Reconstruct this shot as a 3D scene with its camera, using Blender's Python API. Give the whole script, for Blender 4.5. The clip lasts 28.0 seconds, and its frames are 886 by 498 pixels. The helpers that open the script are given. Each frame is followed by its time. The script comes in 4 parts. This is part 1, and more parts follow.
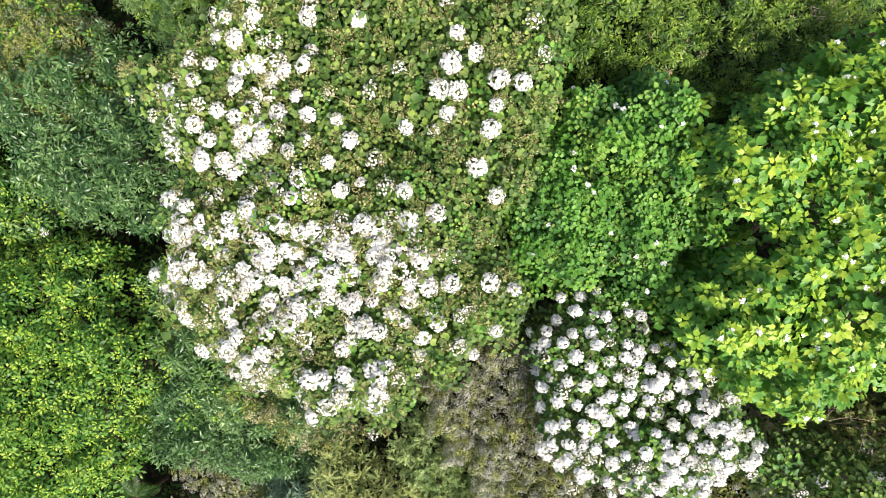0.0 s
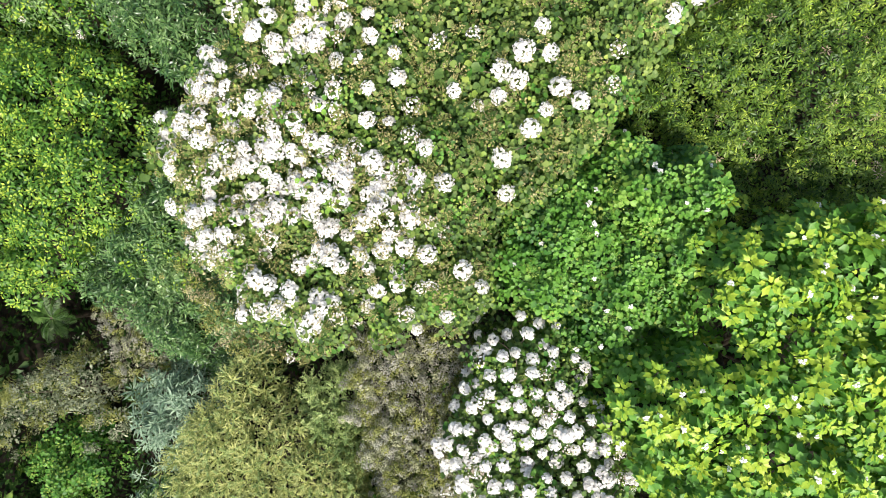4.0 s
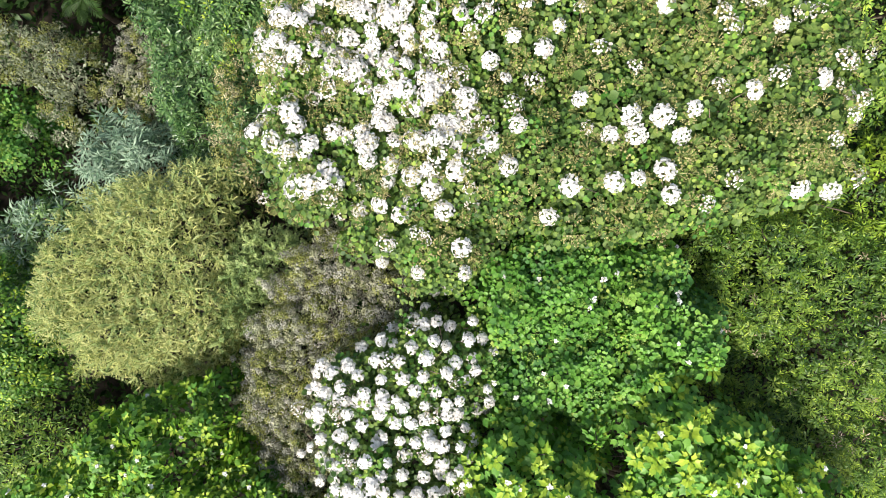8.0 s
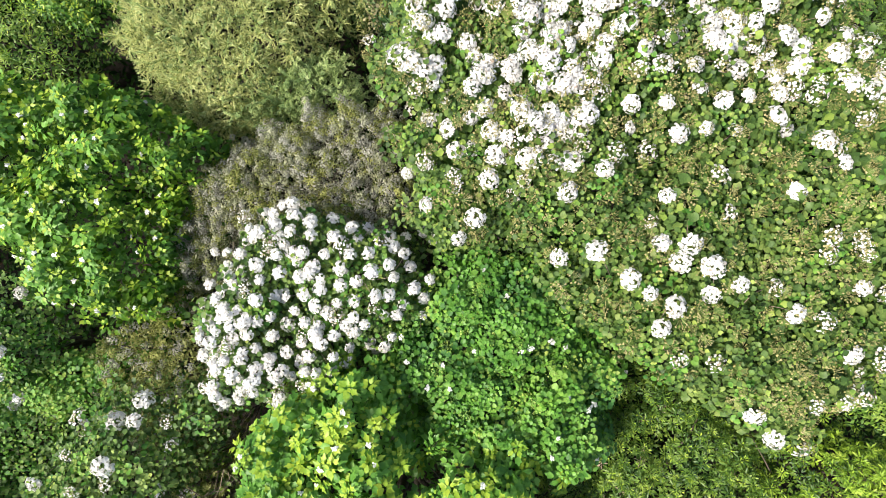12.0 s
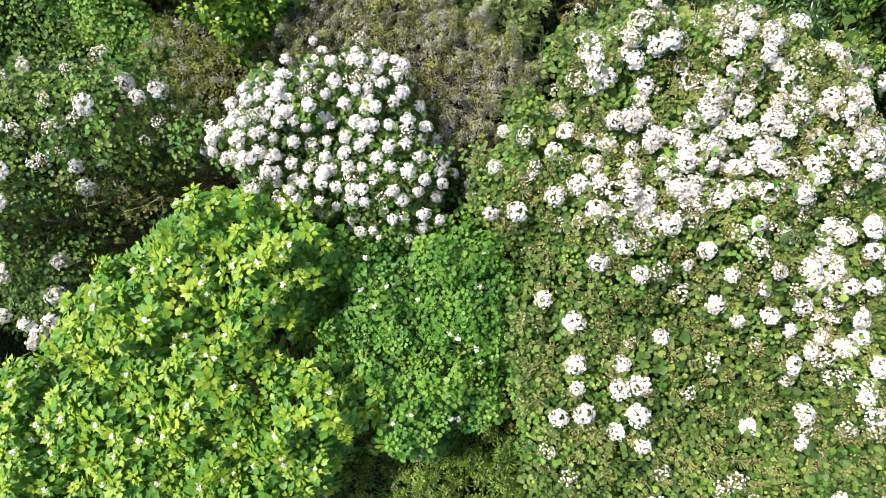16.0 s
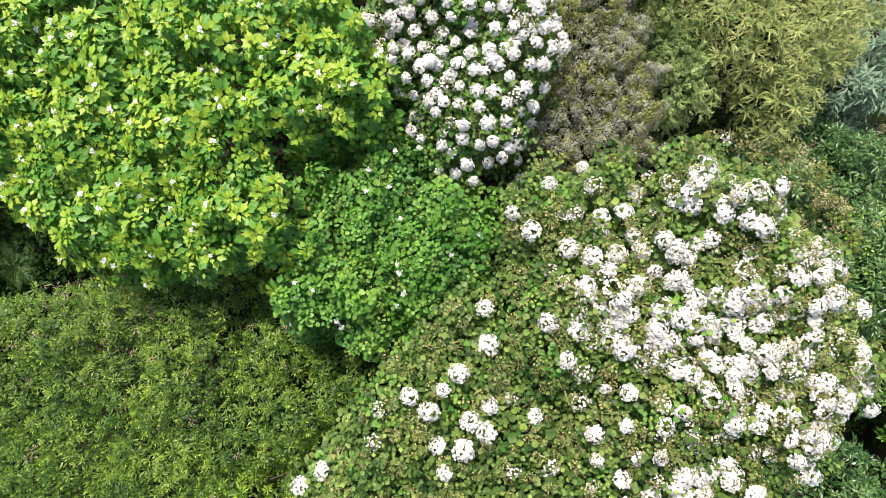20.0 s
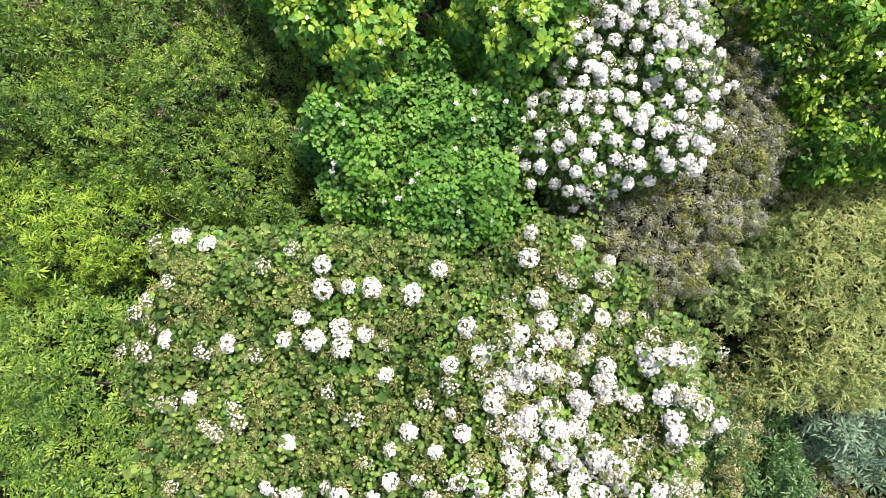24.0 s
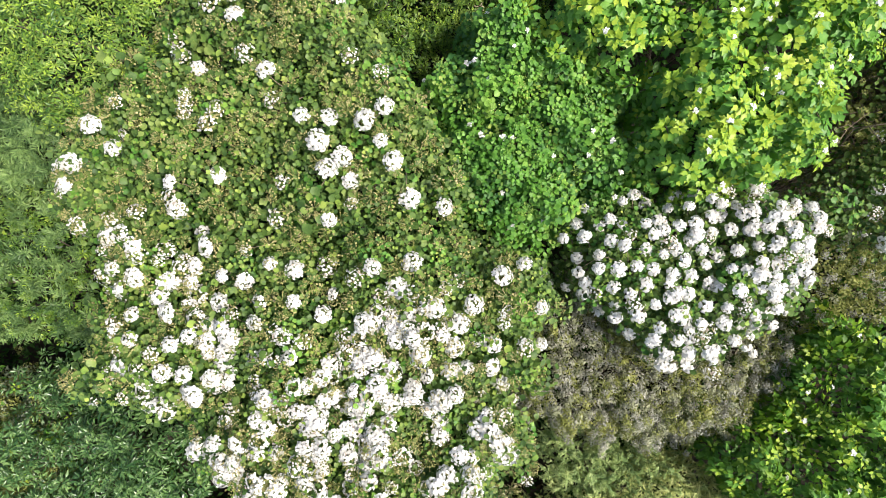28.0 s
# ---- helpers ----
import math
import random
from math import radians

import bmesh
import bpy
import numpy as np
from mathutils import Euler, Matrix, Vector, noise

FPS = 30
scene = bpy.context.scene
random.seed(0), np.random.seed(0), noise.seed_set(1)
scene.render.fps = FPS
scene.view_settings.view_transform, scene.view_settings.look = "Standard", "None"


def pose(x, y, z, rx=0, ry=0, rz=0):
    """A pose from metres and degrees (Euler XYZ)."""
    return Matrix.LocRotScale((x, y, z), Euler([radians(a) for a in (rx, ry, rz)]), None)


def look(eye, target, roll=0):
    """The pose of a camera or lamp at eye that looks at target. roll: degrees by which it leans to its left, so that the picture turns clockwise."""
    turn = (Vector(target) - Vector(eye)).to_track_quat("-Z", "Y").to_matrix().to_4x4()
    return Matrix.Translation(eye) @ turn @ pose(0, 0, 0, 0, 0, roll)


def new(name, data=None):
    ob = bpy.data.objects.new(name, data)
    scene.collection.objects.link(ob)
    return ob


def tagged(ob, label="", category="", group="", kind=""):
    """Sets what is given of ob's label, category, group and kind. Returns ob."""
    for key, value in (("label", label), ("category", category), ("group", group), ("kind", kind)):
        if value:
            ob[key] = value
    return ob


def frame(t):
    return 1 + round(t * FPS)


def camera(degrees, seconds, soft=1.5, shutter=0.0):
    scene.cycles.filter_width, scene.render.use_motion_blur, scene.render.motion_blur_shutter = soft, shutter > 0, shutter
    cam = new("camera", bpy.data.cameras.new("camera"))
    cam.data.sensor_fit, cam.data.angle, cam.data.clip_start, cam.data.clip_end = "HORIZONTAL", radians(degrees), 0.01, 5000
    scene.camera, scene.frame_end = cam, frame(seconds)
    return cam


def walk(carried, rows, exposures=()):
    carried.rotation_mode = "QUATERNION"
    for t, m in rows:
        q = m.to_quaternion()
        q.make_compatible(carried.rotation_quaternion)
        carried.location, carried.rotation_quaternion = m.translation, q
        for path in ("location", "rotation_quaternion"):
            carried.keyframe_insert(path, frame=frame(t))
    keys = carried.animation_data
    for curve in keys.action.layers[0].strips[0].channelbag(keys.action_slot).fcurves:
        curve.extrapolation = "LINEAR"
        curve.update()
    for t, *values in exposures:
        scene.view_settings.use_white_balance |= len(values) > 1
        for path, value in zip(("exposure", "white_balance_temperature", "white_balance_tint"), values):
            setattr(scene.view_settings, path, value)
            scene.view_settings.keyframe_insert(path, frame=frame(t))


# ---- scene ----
# A drone hangs about six metres over a flowering shrubbery and turns once on the spot.
cam = camera(75.0, 28.0, soft=0.68)

# seconds, x, y, z, and the turn in degrees
PATH = [
    (0.0, -0.095, 0.332, 10.417, -2.57, 5.67, 0.26),
    (0.5, -0.077, 0.328, 10.424, -2.48, 5.71, 1.59),
    (1.0, -0.051, 0.323, 10.434, -2.37, 5.70, 3.42),
    (1.5, -0.017, 0.307, 10.442, -2.30, 5.85, 5.50),
    (2.0, 0.024, 0.275, 10.444, -2.29, 5.95, 8.14),
    (2.5, 0.055, 0.242, 10.435, -2.02, 6.10, 11.75),
    (3.0, 0.075, 0.211, 10.420, -1.59, 6.23, 16.33),
    (3.5, 0.086, 0.183, 10.399, -1.08, 6.34, 21.20),
    (5.5, -0.126, 0.044, 10.198, -0.53, 3.97, 41.25),
    (6.0, -0.154, -0.007, 10.176, -0.54, 3.84, 46.41),
    (6.5, -0.174, -0.061, 10.154, -0.28, 3.80, 51.65),
    (7.0, -0.181, -0.105, 10.139, -0.27, 3.69, 56.74),
    (7.5, -0.173, -0.135, 10.135, -0.27, 3.59, 61.95),
    (8.0, -0.147, -0.146, 10.151, -0.32, 3.46, 67.00),
    (8.5, -0.107, -0.141, 10.175, -0.35, 3.37, 72.07),
    (9.0, -0.059, -0.135, 10.197, -0.36, 3.48, 77.18),
    (9.5, -0.012, -0.132, 10.212, -0.20, 3.50, 82.57),
    (10.0, 0.024, -0.134, 10.211, -0.09, 3.50, 88.45),
    (10.5, 0.046, -0.139, 10.196, 0.04, 3.45, 94.48),
    (11.0, 0.056, -0.144, 10.173, 0.11, 3.32, 100.50),
    (11.5, 0.059, -0.150, 10.147, -0.09, 3.40, 106.41),
    (12.0, 0.067, -0.162, 10.128, -0.18, 3.51, 112.37),
    (12.5, 0.083, -0.183, 10.120, -0.20, 3.50, 118.28),
    (14.5, 0.206, -0.301, 10.154, -1.24, 2.63, 142.81),
    (15.0, 0.224, -0.276, 10.173, -1.28, 2.98, 148.61),
    (15.5, 0.240, -0.246, 10.187, -1.24, 3.35, 154.36),
    (16.0, 0.250, -0.215, 10.197, -1.39, 3.58, 160.15),
    (16.5, 0.255, -0.186, 10.201, -1.35, 3.76, 165.95),
    (17.0, 0.255, -0.164, 10.199, -1.36, 3.86, 171.81),
    (17.5, 0.248, -0.145, 10.197, -1.37, 3.98, 177.63),
    (18.0, 0.235, -0.128, 10.196, -1.40, 4.03, 183.57),
    (18.5, 0.218, -0.112, 10.201, -1.46, 4.08, 189.59),
    (19.0, 0.200, -0.096, 10.214, -1.56, 4.18, 195.59),
    (19.5, 0.183, -0.081, 10.230, -1.48, 4.37, 201.61),
    (20.0, 0.170, -0.069, 10.241, -1.41, 4.56, 207.61),
    (20.5, 0.164, -0.063, 10.242, -1.47, 4.78, 213.81),
    (21.0, 0.157, -0.055, 10.238, -1.39, 4.84, 220.06),
    (21.5, 0.143, -0.042, 10.229, -1.38, 4.78, 226.30),
    (23.5, -0.098, 0.147, 10.183, 0.83, 4.16, 252.62),
    (24.0, -0.141, 0.160, 10.183, 1.19, 3.95, 259.37),
    (24.5, -0.175, 0.166, 10.182, 1.40, 3.69, 266.25),
    (25.0, -0.201, 0.168, 10.194, 1.39, 3.40, 273.17),
    (25.5, -0.226, 0.170, 10.211, 1.32, 3.09, 280.24),
    (26.0, -0.256, 0.173, 10.218, 1.22, 2.74, 287.35),
    (26.5, -0.285, 0.175, 10.218, 1.13, 2.43, 293.98),
    (27.0, -0.309, 0.178, 10.219, 0.87, 2.11, 301.35),
    (27.5, -0.324, 0.182, 10.225, 0.52, 1.85, 308.83),
    (28.0, -0.334, 0.185, 10.230, 0.15, 1.67, 316.29),
]

walk(cam, [(row[0], pose(*row[1:])) for row in PATH], exposures=[(0.0, 1.07, 6750, 11), (6.0, 1.08, 6750, 11), (12.0, 1.1, 6750, 11), (15.5, 0.92, 6750, 11), (20.5, 0.93, 6750, 11), (24.5, 1.06, 6750, 11), (28.0, 1.06, 6750, 11)])

# ---- daylight ----
SUN_EL, SUN_AZ = 56.0, 142.0
world = bpy.data.worlds.new("sky")
scene.world = world
world.use_nodes = True
wn = world.node_tree
sky = wn.nodes.new("ShaderNodeTexSky")
sky.sky_type = "NISHITA"
sky.sun_disc = False
sky.sun_elevation = radians(SUN_EL)
sky.sun_rotation = radians(SUN_AZ)
sky.dust_density = 3.0
wn.links.new(sky.outputs[0], wn.nodes["Background"].inputs[0])
wn.nodes["Background"].inputs[1].default_value = 0.135
sun = new("sun", bpy.data.lights.new("sun", "SUN"))
sun.data.energy = 4.0
sun.data.angle = radians(6.0)
sun.data.color = (1.0, 0.96, 0.9)
az, el = radians(SUN_AZ), radians(SUN_EL)
to_sun = Vector((math.sin(az) * math.cos(el), math.cos(az) * math.cos(el), math.sin(el)))
sun.matrix_world = look(to_sun * 40, (0, 0, 0))


# ---- materials ----
def tree_of(name):
    m = bpy.data.materials.new(name)
    m.use_nodes = True
    nt = m.node_tree
    nt.nodes.clear()
    return m, nt


def add(nt, kind, **values):
    n = nt.nodes.new(kind)
    for k, v in values.items():
        n.inputs[k.replace("_", " ")].default_value = v
    return n


def math_node(nt, op, a, b):
    n = nt.nodes.new("ShaderNodeMath")
    n.operation = op
    for s, v in zip(n.inputs, (a, b)):
        if isinstance(v, float):
            s.default_value = v
        else:
            nt.links.new(v, s)
    return n.outputs[0]


def foliage(name, dark, mid, light, rough=0.45, through_light=0.3, patch=1.6, spec=0.28, vary=0.5):
    """Leaf blades: each leaf, each cluster and each patch of the crown differs a little; some light passes through."""
    m, nt = tree_of(name)
    out = nt.nodes.new("ShaderNodeOutputMaterial")
    geo = nt.nodes.new("ShaderNodeNewGeometry")
    info = nt.nodes.new("ShaderNodeObjectInfo")
    big = add(nt, "ShaderNodeTexNoise", Scale=patch, Detail=2.0)
    clump = add(nt, "ShaderNodeTexNoise", Scale=5.5, Detail=1.0)
    nt.links.new(geo.outputs["Position"], clump.inputs["Vector"])
    fine = add(nt, "ShaderNodeTexNoise", Scale=70.0, Detail=2.0)
    nt.links.new(geo.outputs["Position"], big.inputs["Vector"])
    nt.links.new(geo.outputs["Position"], fine.inputs["Vector"])
    v = math_node(nt, "MULTIPLY", geo.outputs["Random Per Island"], vary)
    v = math_node(nt, "ADD", v, math_node(nt, "MULTIPLY", info.outputs["Random"], 0.15))
    v = math_node(nt, "ADD", v, math_node(nt, "MULTIPLY", math_node(nt, "SUBTRACT", big.outputs["Fac"], 0.5), 1.1))
    v = math_node(nt, "ADD", v, math_node(nt, "MULTIPLY", math_node(nt, "SUBTRACT", clump.outputs["Fac"], 0.5), 1.5))
    v = math_node(nt, "ADD", v, math_node(nt, "MULTIPLY", math_node(nt, "SUBTRACT", fine.outputs["Fac"], 0.5), 0.4))
    v = math_node(nt, "ADD", v, 0.37 - vary / 2)
    ramp = nt.nodes.new("ShaderNodeValToRGB")
    ramp.color_ramp.elements[0].position = 0.1
    ramp.color_ramp.elements[0].color = (*dark, 1)
    ramp.color_ramp.elements[1].position = 0.95
    ramp.color_ramp.elements[1].color = (*light, 1)
    e = ramp.color_ramp.elements.new(0.5)
    e.color = (*mid, 1)
    nt.links.new(v, ramp.inputs[0])
    bsdf = add(nt, "ShaderNodeBsdfPrincipled", Roughness=rough)
    bsdf.inputs["Specular IOR Level"].default_value = spec
    nt.links.new(ramp.outputs[0], bsdf.inputs["Base Color"])
    glow = nt.nodes.new("ShaderNodeBsdfTranslucent")
    tint = add(nt, "ShaderNodeHueSaturation", Saturation=1.15, Value=1.25)
    nt.links.new(ramp.outputs[0], tint.inputs["Color"])
    nt.links.new(tint.outputs[0], glow.inputs["Color"])
    mix = nt.nodes.new("ShaderNodeMixShader")
    mix.inputs[0].default_value = through_light
    nt.links.new(bsdf.outputs[0], mix.inputs[1])
    nt.links.new(glow.outputs[0], mix.inputs[2])
    nt.links.new(mix.outputs[0], out.inputs[0])
    return m


def rough_matter(name, dark, light, scale, bump=0.4, rough=0.85):
    """Bark and earth: two noises for colour and relief."""
    m, nt = tree_of(name)
    out = nt.nodes.new("ShaderNodeOutputMaterial")
    geo = nt.nodes.new("ShaderNodeNewGeometry")
    a = add(nt, "ShaderNodeTexNoise", Scale=scale, Detail=6.0)
    b = add(nt, "ShaderNodeTexNoise", Scale=scale * 0.13, Detail=3.0)
    for n in (a, b):
        nt.links.new(geo.outputs["Position"], n.inputs["Vector"])
    v = math_node(nt, "ADD", math_node(nt, "MULTIPLY", a.outputs["Fac"], 0.6), math_node(nt, "MULTIPLY", b.outputs["Fac"], 0.5))
    ramp = nt.nodes.new("ShaderNodeValToRGB")
    ramp.color_ramp.elements[0].position, ramp.color_ramp.elements[1].position = 0.35, 0.75
    ramp.color_ramp.elements[0].color, ramp.color_ramp.elements[1].color = (*dark, 1), (*light, 1)
    nt.links.new(v, ramp.inputs[0])
    bsdf = add(nt, "ShaderNodeBsdfPrincipled", Roughness=rough)
    bsdf.inputs["Specular IOR Level"].default_value = 0.12
    nt.links.new(ramp.outputs[0], bsdf.inputs["Base Color"])
    bp = add(nt, "ShaderNodeBump", Strength=bump, Distance=0.02)
    nt.links.new(a.outputs["Fac"], bp.inputs["Height"])
    nt.links.new(bp.outputs[0], bsdf.inputs["Normal"])
    nt.links.new(bsdf.outputs[0], out.inputs[0])
    return m


MAT = {
    "round": foliage("round_leaf", (0.035, 0.075, 0.018), (0.082, 0.146, 0.032), (0.19, 0.255, 0.064), rough=0.5, spec=0.22),
    "round_young": foliage("young_round_leaf", (0.09, 0.17, 0.03), (0.16, 0.25, 0.045), (0.27, 0.34, 0.07), rough=0.55, spec=0.22),
    "deep": foliage("deep_green_round_leaf", (0.035, 0.115, 0.018), (0.085, 0.21, 0.03), (0.19, 0.33, 0.055), rough=0.5, spec=0.25),
    "cool": foliage("cool_green_round_leaf", (0.03, 0.1, 0.022), (0.065, 0.17, 0.042), (0.13, 0.25, 0.075), rough=0.5, spec=0.24),
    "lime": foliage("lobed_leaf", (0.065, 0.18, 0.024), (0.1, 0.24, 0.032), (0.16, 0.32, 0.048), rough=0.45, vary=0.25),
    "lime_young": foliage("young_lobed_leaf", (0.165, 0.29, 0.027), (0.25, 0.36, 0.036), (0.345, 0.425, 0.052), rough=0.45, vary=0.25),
    # the same lobed leaf again, with the shade it stands in put into its colour
    "dark_lime": foliage("shade_toned_lobed_leaf", (0.022, 0.07, 0.008), (0.05, 0.13, 0.01), (0.13, 0.23, 0.014), spec=0.15, vary=0.3),
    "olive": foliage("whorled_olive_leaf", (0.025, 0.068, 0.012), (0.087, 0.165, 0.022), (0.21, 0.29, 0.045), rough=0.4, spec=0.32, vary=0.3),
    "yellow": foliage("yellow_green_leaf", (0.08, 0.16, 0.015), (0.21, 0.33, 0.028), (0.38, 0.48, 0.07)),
    "glossy": foliage("glossy_green_leaf", (0.035, 0.095, 0.018), (0.115, 0.215, 0.032), (0.27, 0.36, 0.075), rough=0.38, spec=0.32),
    "pine": foliage("pale_green_leaf", (0.05, 0.1, 0.03), (0.12, 0.2, 0.06), (0.22, 0.32, 0.1)),
    "blue": foliage("dark_bluish_leaf", (0.024, 0.068, 0.018), (0.08, 0.16, 0.046), (0.2, 0.31, 0.11), rough=0.3, spec=0.4),
    "silver": foliage("silver_green_leaf", (0.09, 0.155, 0.095), (0.19, 0.28, 0.185), (0.32, 0.42, 0.3), rough=0.4),
    "heath": foliage("grey_brown_small_leaf", (0.16, 0.17, 0.095), (0.28, 0.295, 0.175), (0.42, 0.43, 0.29), patch=2.2, vary=0.2),
    "heath_green": foliage("olive_small_leaf", (0.1, 0.12, 0.035), (0.2, 0.22, 0.06), (0.33, 0.34, 0.11), vary=0.2),
    "straw": foliage("straw_green_needle", (0.17, 0.205, 0.06), (0.34, 0.375, 0.125), (0.5, 0.51, 0.21)),
    "straw_green": foliage("green_needle", (0.1, 0.16, 0.05), (0.23, 0.31, 0.1), (0.38, 0.44, 0.18)),
    "bright": foliage("bright_green_leaf", (0.025, 0.085, 0.012), (0.065, 0.165, 0.02), (0.16, 0.28, 0.04)),
    "grey": foliage("grey_beige_leaf", (0.09, 0.11, 0.06), (0.2, 0.23, 0.14), (0.36, 0.38, 0.26)),
    "beige": foliage("beige_dry_leaf", (0.2, 0.185, 0.09), (0.35, 0.32, 0.17), (0.48, 0.45, 0.27)),
    # undergrowth leaves: near black, the deep shade between crowns is in the colour
    "under": foliage("shade_dark_undergrowth_leaf", (0.008, 0.025, 0.006), (0.02, 0.05, 0.01), (0.045, 0.09, 0.02), rough=0.8, spec=0.08),
    "petal": foliage("white_petal", (0.57, 0.555, 0.515), (0.67, 0.66, 0.63), (0.76, 0.75, 0.73), rough=0.6, through_light=0.35),
    "spent": foliage("faded_pinkish_petal", (0.3, 0.25, 0.19), (0.48, 0.42, 0.35), (0.62, 0.56, 0.49), rough=0.7),
    "stalk": foliage("flower_stalk", (0.15, 0.15, 0.045), (0.25, 0.24, 0.085), (0.36, 0.32, 0.15), through_light=0.1),
    "green_stalk": foliage("green_flower_stalk", (0.1, 0.19, 0.03), (0.19, 0.3, 0.05), (0.3, 0.38, 0.09), through_light=0.1),
    "dead": foliage("dead_beige_leaf", (0.2, 0.15, 0.1), (0.36, 0.29, 0.2), (0.5, 0.43, 0.32), rough=0.8, spec=0.1),
    "mauve": foliage("greyish_small_leaf", (0.165, 0.167, 0.128), (0.285, 0.285, 0.23), (0.42, 0.42, 0.355), rough=0.4, patch=2.2, vary=0.2),
    # frond green taken down so the fern looks shaded even where sun reaches it
    "fern": foliage("shade_dark_fern_frond", (0.015, 0.045, 0.01), (0.04, 0.09, 0.018), (0.08, 0.15, 0.035)),
    "twig": rough_matter("brown_twig_bark", (0.1, 0.075, 0.055), (0.3, 0.24, 0.18), 60.0),
    "bark": rough_matter("grey_brown_bark", (0.035, 0.028, 0.02), (0.12, 0.1, 0.075), 40.0),
    # soil darkened below its own tone to stand for shade in the gaps
    "soil": rough_matter("shade_dark_leafy_soil", (0.006, 0.005, 0.004), (0.022, 0.018, 0.012), 9.0),
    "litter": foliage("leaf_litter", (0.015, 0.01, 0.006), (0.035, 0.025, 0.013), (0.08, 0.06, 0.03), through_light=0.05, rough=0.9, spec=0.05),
}

# ---- meshes from arrays ----
def mesh_of(name, verts, tris, mats, index):
    """One triangle mesh from arrays, with its materials and the material of each triangle."""
    me = bpy.data.meshes.new(name)
    me.vertices.add(len(verts))
    me.vertices.foreach_set("co", np.ascontiguousarray(verts, np.float32).ravel())
    me.loops.add(len(tris) * 3)
    me.loops.foreach_set("vertex_index", np.ascontiguousarray(tris, np.int32).ravel())
    me.polygons.add(len(tris))
    me.polygons.foreach_set("loop_start", np.arange(0, len(tris) * 3, 3, dtype=np.int32))
    for m in mats:
        me.materials.append(MAT[m])
    me.polygons.foreach_set("material_index", np.ascontiguousarray(index, np.int32))
    me.update(calc_edges=True)
    return me


def join(pieces):
    """Joins (verts, tris, index) pieces."""
    off, vs, fs, ix = 0, [], [], []
    for v, f, i in pieces:
        vs.append(v), fs.append(np.asarray(f) + off), ix.append(i)
        off += len(v)
    return np.concatenate(vs), np.concatenate(fs), np.concatenate(ix)


def blade(half, seg_droop=0.25, fold=0.12):
    """A leaf one unit long along +y: half is a row of (y, half width), with a folded midrib and a drooping tip."""
    ys = np.array([h[0] for h in half])
    ws = np.array([h[1] for h in half])
    mid = np.c_[0 * ys, ys, -seg_droop * ys**2]
    left = mid + np.c_[-ws, 0 * ys, fold * ws]
    right = mid + np.c_[ws, 0 * ys, fold * ws]
    n = len(ys)
    v = np.concatenate([mid, left, right])
    f = []
    for i in range(n - 1):
        for s in (1, 2):
            a, b, c, d = i, i + 1, s * n + i + 1, s * n + i
            if ws[i + 1] == 0:
                quad = [(a, b, d)]
            elif ws[i] == 0:
                quad = [(a, b, c)]
            else:
                quad = [(a, b, c), (a, c, d)]
            f += [q if s == 1 else q[::-1] for q in quad]
    f = np.array(f)
    used = np.unique(f)
    return v[used], np.searchsorted(used, f)


def round_blade(lobes=0.0, points=8, notch=0.22):
    """A roundish heart-shaped leaf as a fan round a sunken middle; lobes give it pointed corners."""
    a = np.linspace(-math.pi / 2, 1.5 * math.pi, points, endpoint=False)
    r = 0.5 * np.ones(points)
    r[0] = 0.5 - notch
    r[points // 2] *= 1.12
    r[points // 2 + 1] *= 1.12
    if lobes:
        r[1::2] *= 1.0 + lobes
        r[2::2] *= 1.0 - lobes
    v = np.c_[r * np.cos(a), 0.5 + r * np.sin(a), 0.05 + 0.1 * np.abs(np.cos(a)) - 0.12 * np.clip(np.sin(a), 0, 1)]
    v = np.vstack([v, [0, 0.42, 0.0]])
    f = np.array([(points, i, (i + 1) % points) for i in range(points)])
    return v, f


def turn_xyz(rx, ry, rz):
    """Stacked turns, x first, in radians."""
    cx, sx, cy, sy, cz, sz = np.cos(rx), np.sin(rx), np.cos(ry), np.sin(ry), np.cos(rz), np.sin(rz)
    one, o = np.ones_like(cx), np.zeros_like(cx)
    X = np.stack([one, o, o, o, cx, -sx, o, sx, cx], -1).reshape(-1, 3, 3)
    Y = np.stack([cy, o, sy, o, one, o, -sy, o, cy], -1).reshape(-1, 3, 3)
    Z = np.stack([cz, -sz, o, sz, cz, o, o, o, one], -1).reshape(-1, 3, 3)
    return Z @ Y @ X


def aligned(dirs, spin):
    """Turns whose z axis lies along dirs."""
    z = dirs / np.linalg.norm(dirs, axis=1)[:, None]
    ref = np.where(np.abs(z[:, 2:3]) > 0.95, [[1.0, 0, 0]], [[0, 0, 1.0]])
    x = np.cross(ref, z)
    x /= np.linalg.norm(x, axis=1)[:, None]
    y = np.cross(z, x)
    c, s = np.cos(spin)[:, None], np.sin(spin)[:, None]
    return np.stack([c * x + s * y, c * y - s * x, z], -1)


def spread(shape, places, turns, sizes, index):
    """Copies one blade to many places: joined arrays."""
    v, f = shape
    n, k = len(places), len(v)
    vs = np.einsum("nij,nkj->nki", turns, v[None] * sizes[:, None, :]) + places[:, None, :]
    fs = f[None] + (np.arange(n) * k)[:, None, None]
    return vs.reshape(-1, 3), fs.reshape(-1, 3), np.repeat(index, len(f))


